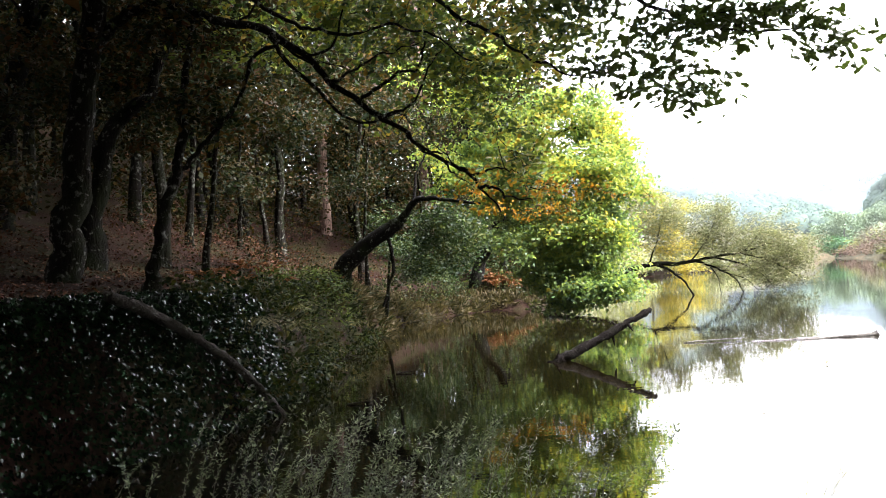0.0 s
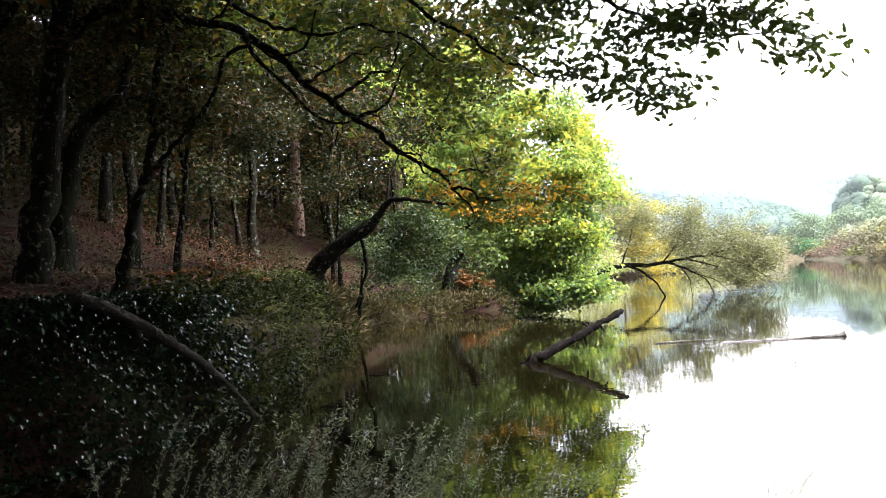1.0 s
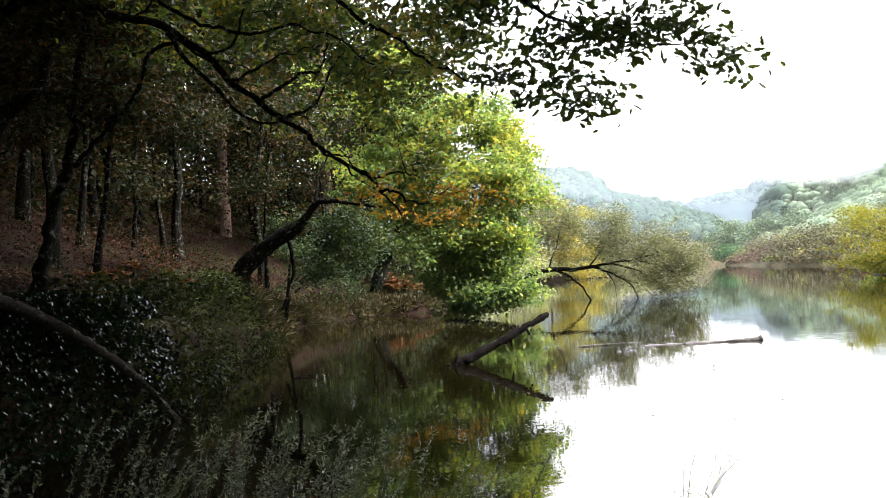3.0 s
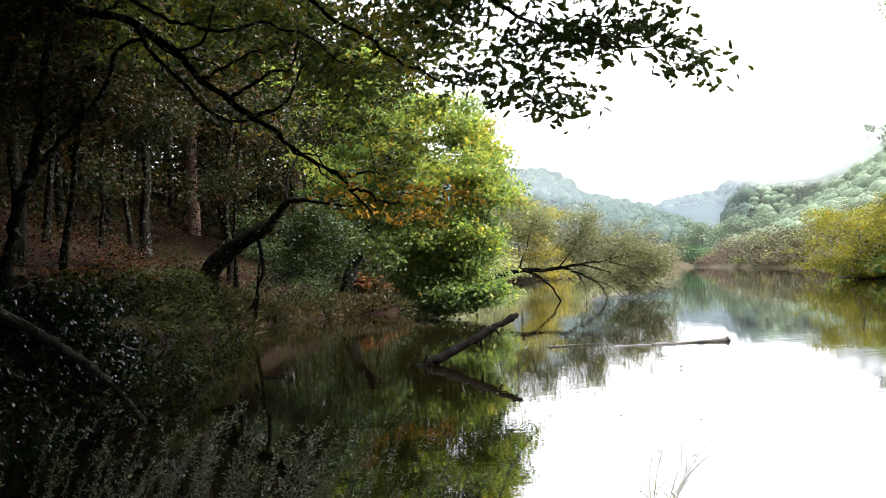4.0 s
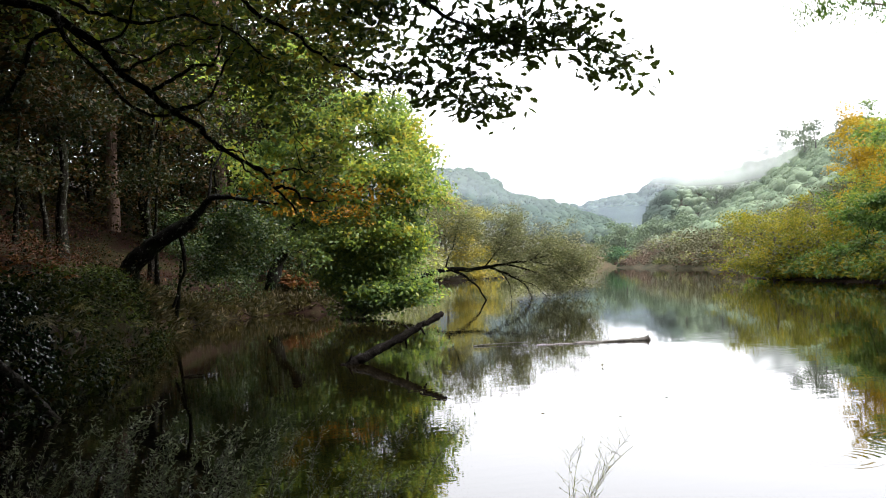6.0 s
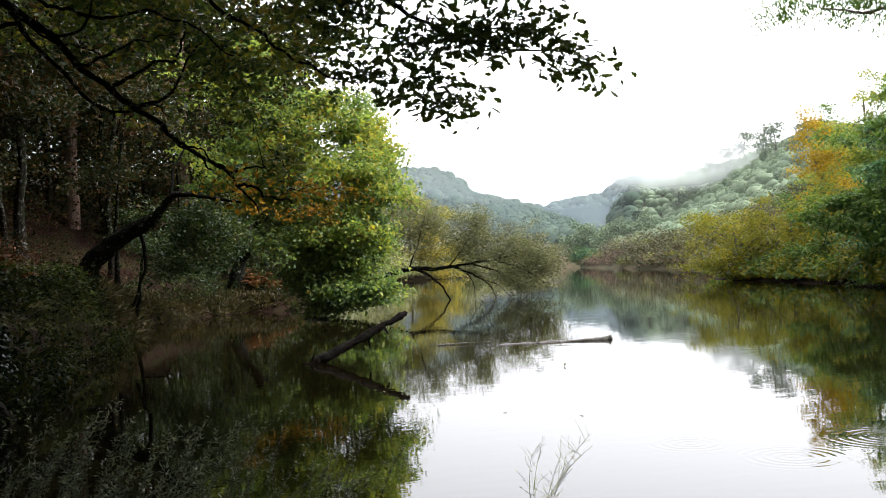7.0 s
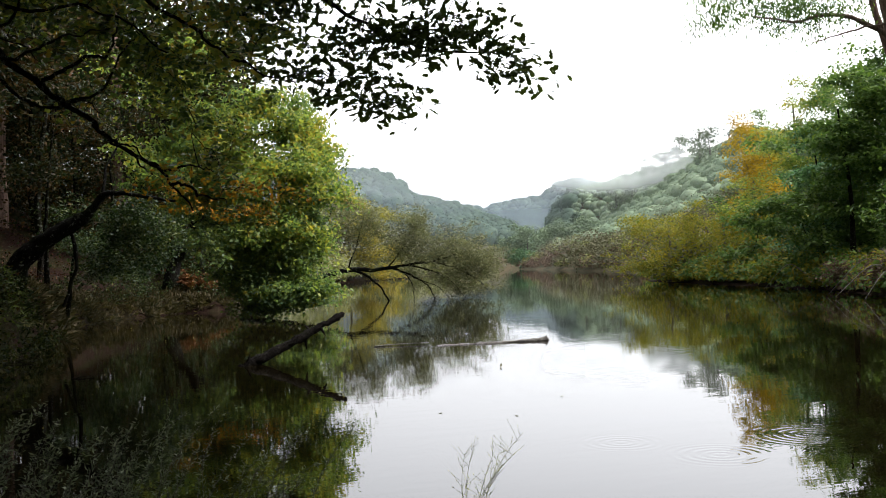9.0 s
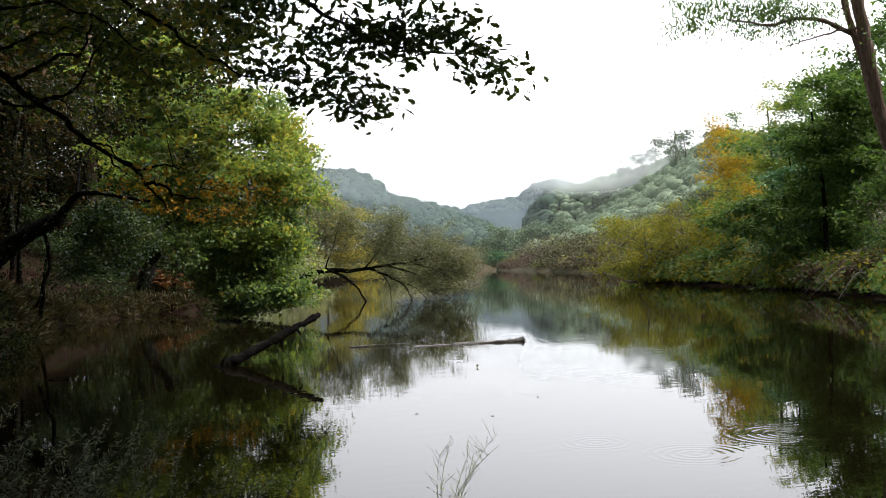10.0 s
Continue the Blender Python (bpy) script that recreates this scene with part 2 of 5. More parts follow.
def water_material():
    m, n, l, out = material("murky_pond_water")
    place = n.new("ShaderNodeTexCoord").outputs["Object"]
    colour = ramp(n, l, noise_node(n, l, 0.2, 3, 0.5, place), [(0.3, (0.0046, 0.0035, 0.0013)), (0.7, (0.0066, 0.0048, 0.0017))])
    small = noise_node(n, l, 2.6, 3, 0.5, place, (0.5, 1.7, 1.0))
    broad = noise_node(n, l, 0.35, 2, 0.5, place, (1.0, 1.0, 1.0))
    add = n.new("ShaderNodeMath")
    add.operation = "MULTIPLY_ADD"
    l.new(broad, add.inputs[0])
    add.inputs[1].default_value = 3.0
    l.new(small, add.inputs[2])
    normal = bump(n, l, add.outputs[0], 0.17, 0.006)
    # rings spread from drops and fish
    for cx, cy, width in ((4.5, 8.1, 0.5), (5.0, 7.2, 0.6), (1.05, 8.1, 0.2), (6.3, 7.6, 0.7)):
        at_ring = n.new("ShaderNodeVectorMath")
        at_ring.operation = "DISTANCE"
        l.new(place, at_ring.inputs[0])
        at_ring.inputs[1].default_value = (cx, cy, 0)
        swing = n.new("ShaderNodeMath")
        swing.operation = "MULTIPLY"
        l.new(at_ring.outputs["Value"], swing.inputs[0])
        swing.inputs[1].default_value = 62.0
        wave = n.new("ShaderNodeMath")
        wave.operation = "SINE"
        l.new(swing.outputs[0], wave.inputs[0])
        fade = n.new("ShaderNodeMapRange")
        fade.inputs["From Min"].default_value, fade.inputs["From Max"].default_value = width * 0.45, width
        fade.inputs["To Min"].default_value, fade.inputs["To Max"].default_value = 1.0, 0.0
        l.new(at_ring.outputs["Value"], fade.inputs["Value"])
        h = n.new("ShaderNodeMath")
        h.operation = "MULTIPLY"
        l.new(wave.outputs[0], h.inputs[0])
        l.new(fade.outputs[0], h.inputs[1])
        b = n.new("ShaderNodeBump")
        b.inputs["Strength"].default_value, b.inputs["Distance"].default_value = 0.07, 0.006
        l.new(h.outputs[0], b.inputs["Height"])
        l.new(normal, b.inputs["Normal"])
        normal = b.outputs["Normal"]
    p = n.new("ShaderNodeBsdfPrincipled")
    p.inputs["Roughness"].default_value, p.inputs["IOR"].default_value = 0.01, 1.333
    l.new(colour, p.inputs["Base Color"])
    l.new(normal, p.inputs["Normal"])
    l.new(p.outputs[0], out.inputs["Surface"])
    return m


def mist_material(name, amount, size, soft, tint=(0.9, 0.93, 0.96)):
    """Drifting droplets: they let most light through and scatter the rest; thin towards the rim of the bank. tint:
    colour painted on the sheet.
    """
    m, n, l, out = material(name)
    coord = n.new("ShaderNodeTexCoord")
    puff = ramp(n, l, noise_node(n, l, size, 6, 0.6, coord.outputs["Object"]), [(0.5 - soft, (0, 0, 0)), (0.5 + soft, (1, 1, 1))])
    rim = n.new("ShaderNodeTexGradient")
    rim.gradient_type = "SPHERICAL"
    mapping = n.new("ShaderNodeMapping")
    mapping.inputs["Location"].default_value, mapping.inputs["Scale"].default_value = (-1, 0, -1), (2, 0, 2)
    l.new(coord.outputs["Generated"], mapping.inputs["Vector"])
    l.new(mapping.outputs[0], rim.inputs["Vector"])
    edge = ramp(n, l, rim.outputs["Fac"], [(0.0, (0, 0, 0)), (0.6, (1, 1, 1))])
    k = mix(n, l, 1.0, puff, edge, "MULTIPLY")
    k = mix(n, l, 1.0, k, (amount, amount, amount), "MULTIPLY")
    clear = n.new("ShaderNodeBsdfTransparent")
    drops = n.new("ShaderNodeBsdfTranslucent")
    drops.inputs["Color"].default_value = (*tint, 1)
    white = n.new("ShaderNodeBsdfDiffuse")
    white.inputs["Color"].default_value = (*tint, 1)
    both, fade = n.new("ShaderNodeAddShader"), n.new("ShaderNodeMixShader")
    l.new(drops.outputs[0], both.inputs[0])
    l.new(white.outputs[0], both.inputs[1])
    l.new(k, fade.inputs[0])
    l.new(clear.outputs[0], fade.inputs[1])
    l.new(both.outputs[0], fade.inputs[2])
    l.new(fade.outputs[0], out.inputs["Surface"])
    return m


EARTH, WATER = ground_material(), water_material()

# ---------------------------------------------------------------- ground and water outline
LEFT_SHORE = [(-1.0, 0.9), (-2.6, 2.6), (-4.0, 5.0), (-4.4, 7.5), (-4.1, 9.2), (-3.5, 10.2), (-2.75, 13.0), (-2.6, 16.0), (-2.85, 18.9),
              (-3.0, 21.8), (-2.45, 23.4), (-2.1, 29.3), (-1.97, 34.8), (-1.2, 38.9), (0.2, 40.2), (1.78, 42.3), (3.3, 42.0), (4.6, 43.2), (5.6, 50.0), (8.0, 68.0), (14.0, 88.0), (24.0, 106.0), (41.0, 134.0), (62.0, 165.0), (80.0, 215.0), (97.0, 262.0)]
RIGHT_SHORE = [(112.0, 262.0), (98.0, 224.0), (87.6, 203.0), (73.0, 176.0), (61.5, 127.0), (54.0, 97.0), (44.0, 75.0), (33.5, 58.0),
               (31.5, 45.0), (29.2, 35.2), (24.3, 24.6), (19.0, 15.0), (14.0, 6.0), (8.0, 0.0), (3.0, -0.7), (0.6, 0.3)]


def smooth(v):
    v = np.clip(v, 0.0, 1.0)
    return v * v * (3 - 2 * v)


def shore_distance(x, y):
    """How far inland each place lies (water: minus), and whether its nearest shore is the wooded left one."""
    ring = np.array(LEFT_SHORE + RIGHT_SHORE)
    best = np.full(x.shape, 1e9)
    left = np.zeros(x.shape, bool)
    inside = np.zeros(x.shape, bool)
    for i in range(len(ring)):
        (ax, ay), (bx, by) = ring[i], ring[(i + 1) % len(ring)]
        ux, uy = bx - ax, by - ay
        k = np.clip(((x - ax) * ux + (y - ay) * uy) / (ux * ux + uy * uy), 0, 1)
        d = np.hypot(x - ax - k * ux, y - ay - k * uy)
        near = d < best
        best, left = np.where(near, d, best), np.where(near, i < len(LEFT_SHORE) - 1, left)
        cross = ((ay > y) != (by > y)) & (x < ax + (y - ay) / (uy if abs(uy) > 1e-9 else 1e-9) * ux)
        inside ^= cross
    return np.where(inside, -best, best), left


def waves(x, y, size):
    return (np.sin(x / size + 1.3 * np.sin(y / size * 0.7 + 1)) + np.sin(y / size * 1.17 + 2 + 1.1 * np.sin(x / size * 0.83))) * 0.5


def ground_height(x, y):
    x, y = np.asarray(x, float), np.asarray(y, float)
    s, left = shore_distance(x, y)
    far = np.hypot(x, y)
    az = np.degrees(np.arctan2(x, y))
    # wooded bank: an undercut lip, a path and the slope behind it
    lip = np.interp(y, [0, 3, 6, 9, 22, 28, 32, 36, 40, 44, 50, 60], [0.2, 0.35, 1.3, 1.65, 1.6, 1.55, 1.3, 0.9, 0.62, 0.66, 0.4, 0.15])
    width = np.interp(y, [0, 6, 9, 22, 28, 34, 38, 50], [1.5, 1.2, 0.9, 0.8, 0.8, 0.8, 0.9, 1.6])
    path = np.interp(y, [0, 9, 14, 24, 32, 45, 90], [0.02, 0.08, 0.14, 0.36, 0.44, 0.46, 0.15])
    slope = np.interp(y, [0, 8, 20, 50, 90, 140], [0.05, 0.28, 0.46, 0.52, 0.5, 0.15])
    wood = lip * (1 - (1 - np.clip(s / width, 0, 1)) ** 2.4) + np.clip(s - width, 0, 3.0) * path + np.clip(s - width - 3.0, 0, 55.0) * slope + 0.09 * waves(x, y, 1.1) * smooth(s / 2)
    # right bank and its hill
    climb = smooth((az - 23.7) / 2.4)
    hill = np.interp(az, [20, 24, 25.8, 26.8, 28.9, 31.2, 33.5, 36, 45, 70], [0.03, 0.06, 0.069, 0.074, 0.084, 0.091, 0.095, 0.103, 0.102, 0.06])
    right = 0.12 * smooth(s / 1.6) + 0.6 * smooth((s - 1) / 5) + 2.4 * smooth(s / 7) * smooth((y - 85) / 20) + hill * np.minimum(far, 290) * smooth((s - 2) / 55) * climb + (0.35 * waves(x, y, 7) + 0.1 * waves(x, y, 1.9)) * smooth(s / 8)
    land = np.where(left, wood, right)
    # the hills that close the valley
    west = np.tan(np.radians(np.interp(az, [-60, -10, 8, 13.1, 14.5, 16.5, 18.6, 20.6, 22.0, 22.6, 23.6, 25.5], [3, 4.2, 4.5, 4.35, 4.25, 3.4, 2.95, 2.1, 1.5, 1.15, 0.5, 0.05])))
    land = land + np.where(s > 0, 400 * west * np.exp(-((far - 420) / 105) ** 2), 0)
    north = np.tan(np.radians(np.interp(az, [-60, 10, 18, 21, 23, 25.5, 28, 40, 60], [2, 2.0, 2.4, 2.8, 3.2, 3.2, 2.0, 1.3, 1.3])))
    land = land + np.where(s > 0, 850 * north * np.exp(-((far - 870) / 170) ** 2), 0)
    bed = np.maximum(-1.6, 0.25 * s - 0.05)
    return np.where(s > 0, land, bed)


# ---------------------------------------------------------------- mesh helpers
def fast_mesh(name, verts, polys, rounded=False):
    """A mesh from arrays; all polygons have the same number of corners."""
    me = bpy.data.meshes.new(name)
    verts, polys = np.asarray(verts, np.float32), np.asarray(polys, np.int32)
    me.vertices.add(len(verts))
    me.vertices.foreach_set("co", verts.ravel())
    me.loops.add(polys.size)
    me.loops.foreach_set("vertex_index", polys.ravel())
    me.polygons.add(len(polys))
    me.polygons.foreach_set("loop_start", np.arange(0, polys.size, polys.shape[1], dtype=np.int32))
    if rounded:
        me.polygons.foreach_set("use_smooth", np.ones(len(polys), bool))
    me.update(calc_edges=True)
    return me


def thing(name, place=(0, 0, 0), **tags):
    """An Empty at the base of a thing, to carry its parts."""
    ob = new(name)
    ob.empty_display_size = 0.2
    ob.location = place
    return tagged(ob, **tags)


def part(name, me, mat, parent=None, label="", place=(0, 0, 0)):
    ob = new(name, me)
    if not me.materials:
        me.materials.append(mat)
    ob.location = place
    if parent:
        ob.parent = parent
    return tagged(ob, label=label)


class Tubes:
    """Round, tapering, slightly knotted wood, gathered into one mesh."""

    def __init__(self):
        self.verts, self.quads, self.count = [], [], 0

    def add(self, pts, radii, sides=6, rough=0.1, rng=None):
        pts = np.asarray(pts, float)
        n = len(pts)
        tang = np.gradient(pts, axis=0)
        tang /= np.linalg.norm(tang, axis=1)[:, None] + 1e-9
        ref = np.array([1.0, 0, 0]) if abs(tang[0][0]) < 0.8 else np.array([0, 1.0, 0])
        u = np.zeros((n, 3))
        last = ref
        for i in range(n):
            v = last - tang[i] * (last @ tang[i])
            last = u[i] = v / (np.linalg.norm(v) + 1e-9)
        w = np.cross(tang, u)
        ang = np.arange(sides) * 2 * math.pi / sides
        r = np.asarray(radii, float)[:, None] * (1 + (rng.normal(0, rough, (n, sides)) if rng is not None and rough else 0))
        ring = pts[:, None] + r[..., None] * (np.cos(ang)[None, :, None] * u[:, None] + np.sin(ang)[None, :, None] * w[:, None])
        base = self.count + np.arange(n)[:, None] * sides
        k, k2 = np.arange(sides), (np.arange(sides) + 1) % sides
        q = np.stack([base[:-1] + k, base[:-1] + k2, base[1:] + k2, base[1:] + k], -1).reshape(-1, 4)
        self.verts.append(ring.reshape(-1, 3))
        self.quads.append(q)
        self.count += n * sides
        return self

    def mesh(self, name):
        return fast_mesh(name, np.concatenate(self.verts), np.concatenate(self.quads), True)


def curve_through(pts, per=5):
    """A smooth line through a few places (Catmull-Rom)."""
    p = np.asarray(pts, float)
    p = np.vstack([2 * p[0] - p[1], p, 2 * p[-1] - p[-2]])
    out = []
    for i in range(1, len(p) - 2):
        for k in np.arange(per) / per:
            out.append(0.5 * (2 * p[i] + (p[i + 1] - p[i - 1]) * k + (2 * p[i - 1] - 5 * p[i] + 4 * p[i + 1] - p[i + 2]) * k * k
                              + (3 * p[i] - p[i - 1] - 3 * p[i + 1] + p[i + 2]) * k ** 3))
    return np.array(out + [p[-2]])


def wobble(rng, pts, amount):
    """Adds crooked bends to a line, its ends kept."""
    n = len(pts)
    kink = rng.normal(0, 1, (n, 3))
    kink = (kink + np.roll(kink, 1, 0) + np.roll(kink, -1, 0)) / 1.7
    kink[0] = 0
    return pts + kink * amount


def unit(v):
    return v / (np.linalg.norm(v, axis=-1, keepdims=True) + 1e-9)


LEAF_SHAPES = {
    # half widths, places along the leaf, lift; polygons
    "plain": ([(0, 0, 0), (0.30, 0.45, 0.07), (0, 1, -0.06), (-0.30, 0.45, 0.07)], [(0, 1, 2, 3)]),
    "narrow": ([(0, 0, 0), (0.15, 0.4, 0.03), (0, 1, -0.12), (-0.15, 0.4, 0.03)], [(0, 1, 2, 3)]),
    "blade": ([(-0.011, 0, 0), (0.011, 0, 0), (0.008, 0.6, 0.10), (0.0, 1, -0.16)], [(0, 1, 2, 3)]),
    "ivy": ([(0, 0, 0), (0.46, 0.12, 0.06), (0.34, 0.55, 0.04), (0, 1, -0.08), (-0.34, 0.55, 0.04), (-0.46, 0.12, 0.06)], [(0, 1, 2, 3), (0, 3, 4, 5)]),
    "oak": ([(0, 0, 0), (0.10, 0.14, 0.02), (0.24, 0.30, 0.05), (0.14, 0.40, 0.03), (0.34, 0.60, 0.06), (0.20, 0.70, 0.03), (0.22, 0.90, 0.02), (0, 1, -0.05),
             (-0.22, 0.90, 0.02), (-0.20, 0.70, 0.03), (-0.34, 0.60, 0.06), (-0.14, 0.40, 0.03), (-0.24, 0.30, 0.05), (-0.10, 0.14, 0.02)],
            [(0, 1, 2, 3, 4, 5, 6, 7), (0, 7, 8, 9, 10, 11, 12, 13)]),
}


def leaves(name, rng, centres, length, shape="plain", up=0.7, droop=0.15, heading=None, vary=0.35, outward=None):
    """One mesh of many leaves. up: how flat they lie; droop: how far their tips hang."""
    centres = np.asarray(centres, float)
    n = len(centres)
    tv, tf = LEAF_SHAPES[shape]
    tv, tf = np.array(tv), np.array(tf)
    way = rng.normal(0, 1, (n, 3))
    way[:, 2] = way[:, 2] * 0.5 - droop * 2
    if heading is not None:
        way = way * 0.6 + np.asarray(heading) * 1.2
    way = unit(way)
    face = rng.normal(0, 1, (n, 3)) * (1 - up) + np.array([0, 0, up])
    if outward is not None:
        face = outward * 0.8 + face * 0.35
    face = unit(face - way * np.sum(face * way, 1, keepdims=True))
    side = np.cross(way, face)
    size = length * (1 - vary + 2 * vary * rng.random(n))[:, None, None]
    v = centres[:, None] + size * (tv[None, :, :1] * side[:, None] + tv[None, :, 1:2] * way[:, None] + tv[None, :, 2:] * face[:, None])
    f = (np.arange(n) * len(tv))[:, None, None] + tf[None]
    return fast_mesh(name, v.reshape(-1, 3), f.reshape(-1, tf.shape[1]))


def in_blob(rng, n, centre, radii, shell=1.7, gather=6, flat=0.5):
    """Places in a ragged ellipsoid, gathered into flat sprays with gaps between them."""
    radii = np.asarray(radii, float)
    m = max(3, int(n / gather))
    d = unit(rng.normal(0, 1, (m, 3)))
    lump = 1 + 0.2 * np.sin(d[:, 0] * 5 + centre[0]) * np.cos(d[:, 1] * 4 + centre[1]) + 0.16 * np.sin(d[:, 2] * 6 + d[:, 0] * 3) + rng.normal(0, 0.08, m)
    hubs = np.asarray(centre) + d * radii * (rng.random((m, 1)) ** (1 / shell)) * lump[:, None]
    spread = 0.17 * radii.mean() + 0.12
    return hubs[rng.integers(0, m, n)] + rng.normal(0, 1, (n, 3)) * spread * np.array([1, 1, flat])


def build_tree(name, seed, trunk, limbs, blobs, leaf, leaf_mat, bark_mat, base=None, tags=None, trunk_radius=(0.25, 0.1), sides=10,
               cluster=(0.4, 40), shape="plain", up=0.62, flare=0.55, bends=2, gather=6, flat=0.5, twig_mat=None, droop=0.15, twig=0.02, extra=(), floor=None, crook=0.04):
    """A tree: a trunk and limbs through a few places, twigs that fork from them out to every clump of the crown, and leaves.
    limbs: (places, radius at its foot, at its tip); blobs: (centre, radii, number of clumps); extra: (name, blobs, material, leaf length, shape, leaves a clump)."""
    rng = np.random.default_rng(seed)
    base = np.asarray(trunk[0] if base is None else base, float)
    tree = thing(name, base, **(tags or {}))
    wood = []
    line = wobble(rng, curve_through(trunk, 6), crook)
    line[0] = trunk[0]
    line[0][2] -= 0.25
    k = np.linspace(0, 1, len(line))
    radii = trunk_radius[0] + (trunk_radius[1] - trunk_radius[0]) * k ** 0.8
    radii = radii * (1 + flare * np.exp(-k * len(line) / 2.2))
    stem = part("trunk", Tubes().add(line - base, radii, sides, 0.07, rng).mesh("trunk"), bark_mat, tree)
    wood.append(line)
    for places, r0, r1 in limbs:
        line = wobble(rng, curve_through(places, 6), crook)
        part("branch", Tubes().add(line - base, np.linspace(r0, r1, len(line)), 7, 0.08, rng).mesh("branch"), bark_mat, stem)
        wood.append(line)
    anchors = np.concatenate(wood)
    anchors = anchors[anchors[:, 2] > anchors[:, 2].min() + 0.25 * np.ptp(anchors[:, 2]) * (1 if len(limbs) == 0 else 0.4)]
    twigs = Tubes()

    def clothe(blob_list, per_clump, size):
        nonlocal anchors
        goals = np.concatenate([in_blob(rng, n, c, r, 1.7, gather, flat) for c, r, n in blob_list])
        if floor is not None:
            goals = goals[goals[:, 2] > floor]
        gap = np.array([np.min(np.sum((anchors - g) ** 2, 1)) for g in goals])
        spots = []
        for g in goals[np.argsort(gap)]:
            d2 = np.sum((anchors - g) ** 2, 1)
            near = np.argpartition(d2, min(3, len(d2) - 1))[:3]
            a = anchors[near[rng.integers(len(near))]]
            span = np.linalg.norm(g - a)
            mid = (a + g) / 2 + np.array([0, 0, 0.10 * span]) + rng.normal(0, 0.07, 3) * span
            line = wobble(rng, curve_through([a, mid, g], bends), 0.02 * span)
            r = min(twig * (0.5 + 0.35 * span), twig * 2.2)
            twigs.add(line - base, np.linspace(r, r * 0.3, len(line)), 3, 0)
            anchors = np.vstack([anchors, line[1:]])
            n = max(3, int(per_clump * (0.6 + 0.8 * rng.random())))
            along = line[rng.integers((len(line) + 1) // 2, len(line), n)]
            spots.append(along + rng.normal(0, 1, (n, 3)) * size * np.array([1, 1, 0.25 + 0.4 * flat]))
        return np.concatenate(spots)

    if blobs:
        spots = clothe(blobs, cluster[1], cluster[0])
        if floor is not None:
            spots = spots[spots[:, 2] > floor * 0.5]
        tagged(part("crown", leaves("crown", rng, spots - base, leaf, shape, up, droop), leaf_mat, tree), kind="stuff")
    for other, other_blobs, other_mat, other_leaf, other_shape, per in extra:
        spots = clothe(other_blobs, per, cluster[0] * 0.9)
        tagged(part(other, leaves(other, rng, spots - base, other_leaf, other_shape, up, droop), other_mat, tree), kind="stuff")
    if twigs.count:
        tagged(part("branchwork", twigs.mesh("branchwork"), twig_mat or bark_mat, tree), kind="stuff")
    return tree


def on_ground(x, y):
    return float(ground_height(np.array([x]), np.array([y]))[0])


# ---------------------------------------------------------------- setting: one sheet of ground, the pond
def spaced(stops):
    """Grid lines: (from, to, step) stretches joined."""
    return np.unique(np.round(np.concatenate([np.arange(a, b, s) for a, b, s in stops]), 4))


def build_ground():
    xs = spaced([(-1400, -200, 60), (-200, -40, 8), (-40, -14, 1.2), (-14, -6, 0.4), (-6, 8, 0.22), (8, 40, 0.9), (40, 240, 3.5), (240, 700, 20), (700, 1401, 70)])
    ys = spaced([(-300, -30, 30), (-30, -4, 2.5), (-4, 6, 0.5), (6, 47, 0.3), (47, 110, 1.2), (110, 420, 4.5), (420, 1100, 20), (1100, 1801, 100)])
    gx, gy = np.meshgrid(xs, ys)
    gz = ground_height(gx, gy)
    n, m = len(xs), len(ys)
    i = (np.arange(m - 1)[:, None] * n + np.arange(n - 1)[None]).ravel()
    quads = np.stack([i, i + 1, i + n + 1, i + n], 1)
    return fast_mesh("ground", np.stack([gx.ravel(), gy.ravel(), gz.ravel()], 1), quads, True)


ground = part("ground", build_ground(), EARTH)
tagged(ground, "reddish-brown woodland earth strewn with fallen leaves", "ground", kind="structure")

wx, wy = spaced([(-60, 320, 10)]), spaced([(-30, 420, 10)])
gx, gy = np.meshgrid(wx, wy)
i = (np.arange(len(wy) - 1)[:, None] * len(wx) + np.arange(len(wx) - 1)[None]).ravel()
water = part("water", fast_mesh("water", np.stack([gx.ravel(), gy.ravel(), np.zeros(gx.size)], 1), np.stack([i, i + 1, i + len(wx) + 1, i + len(wx)], 1)), WATER)
tagged(water, "still murky brown-green river water mirroring trees and white sky", "water", kind="structure")


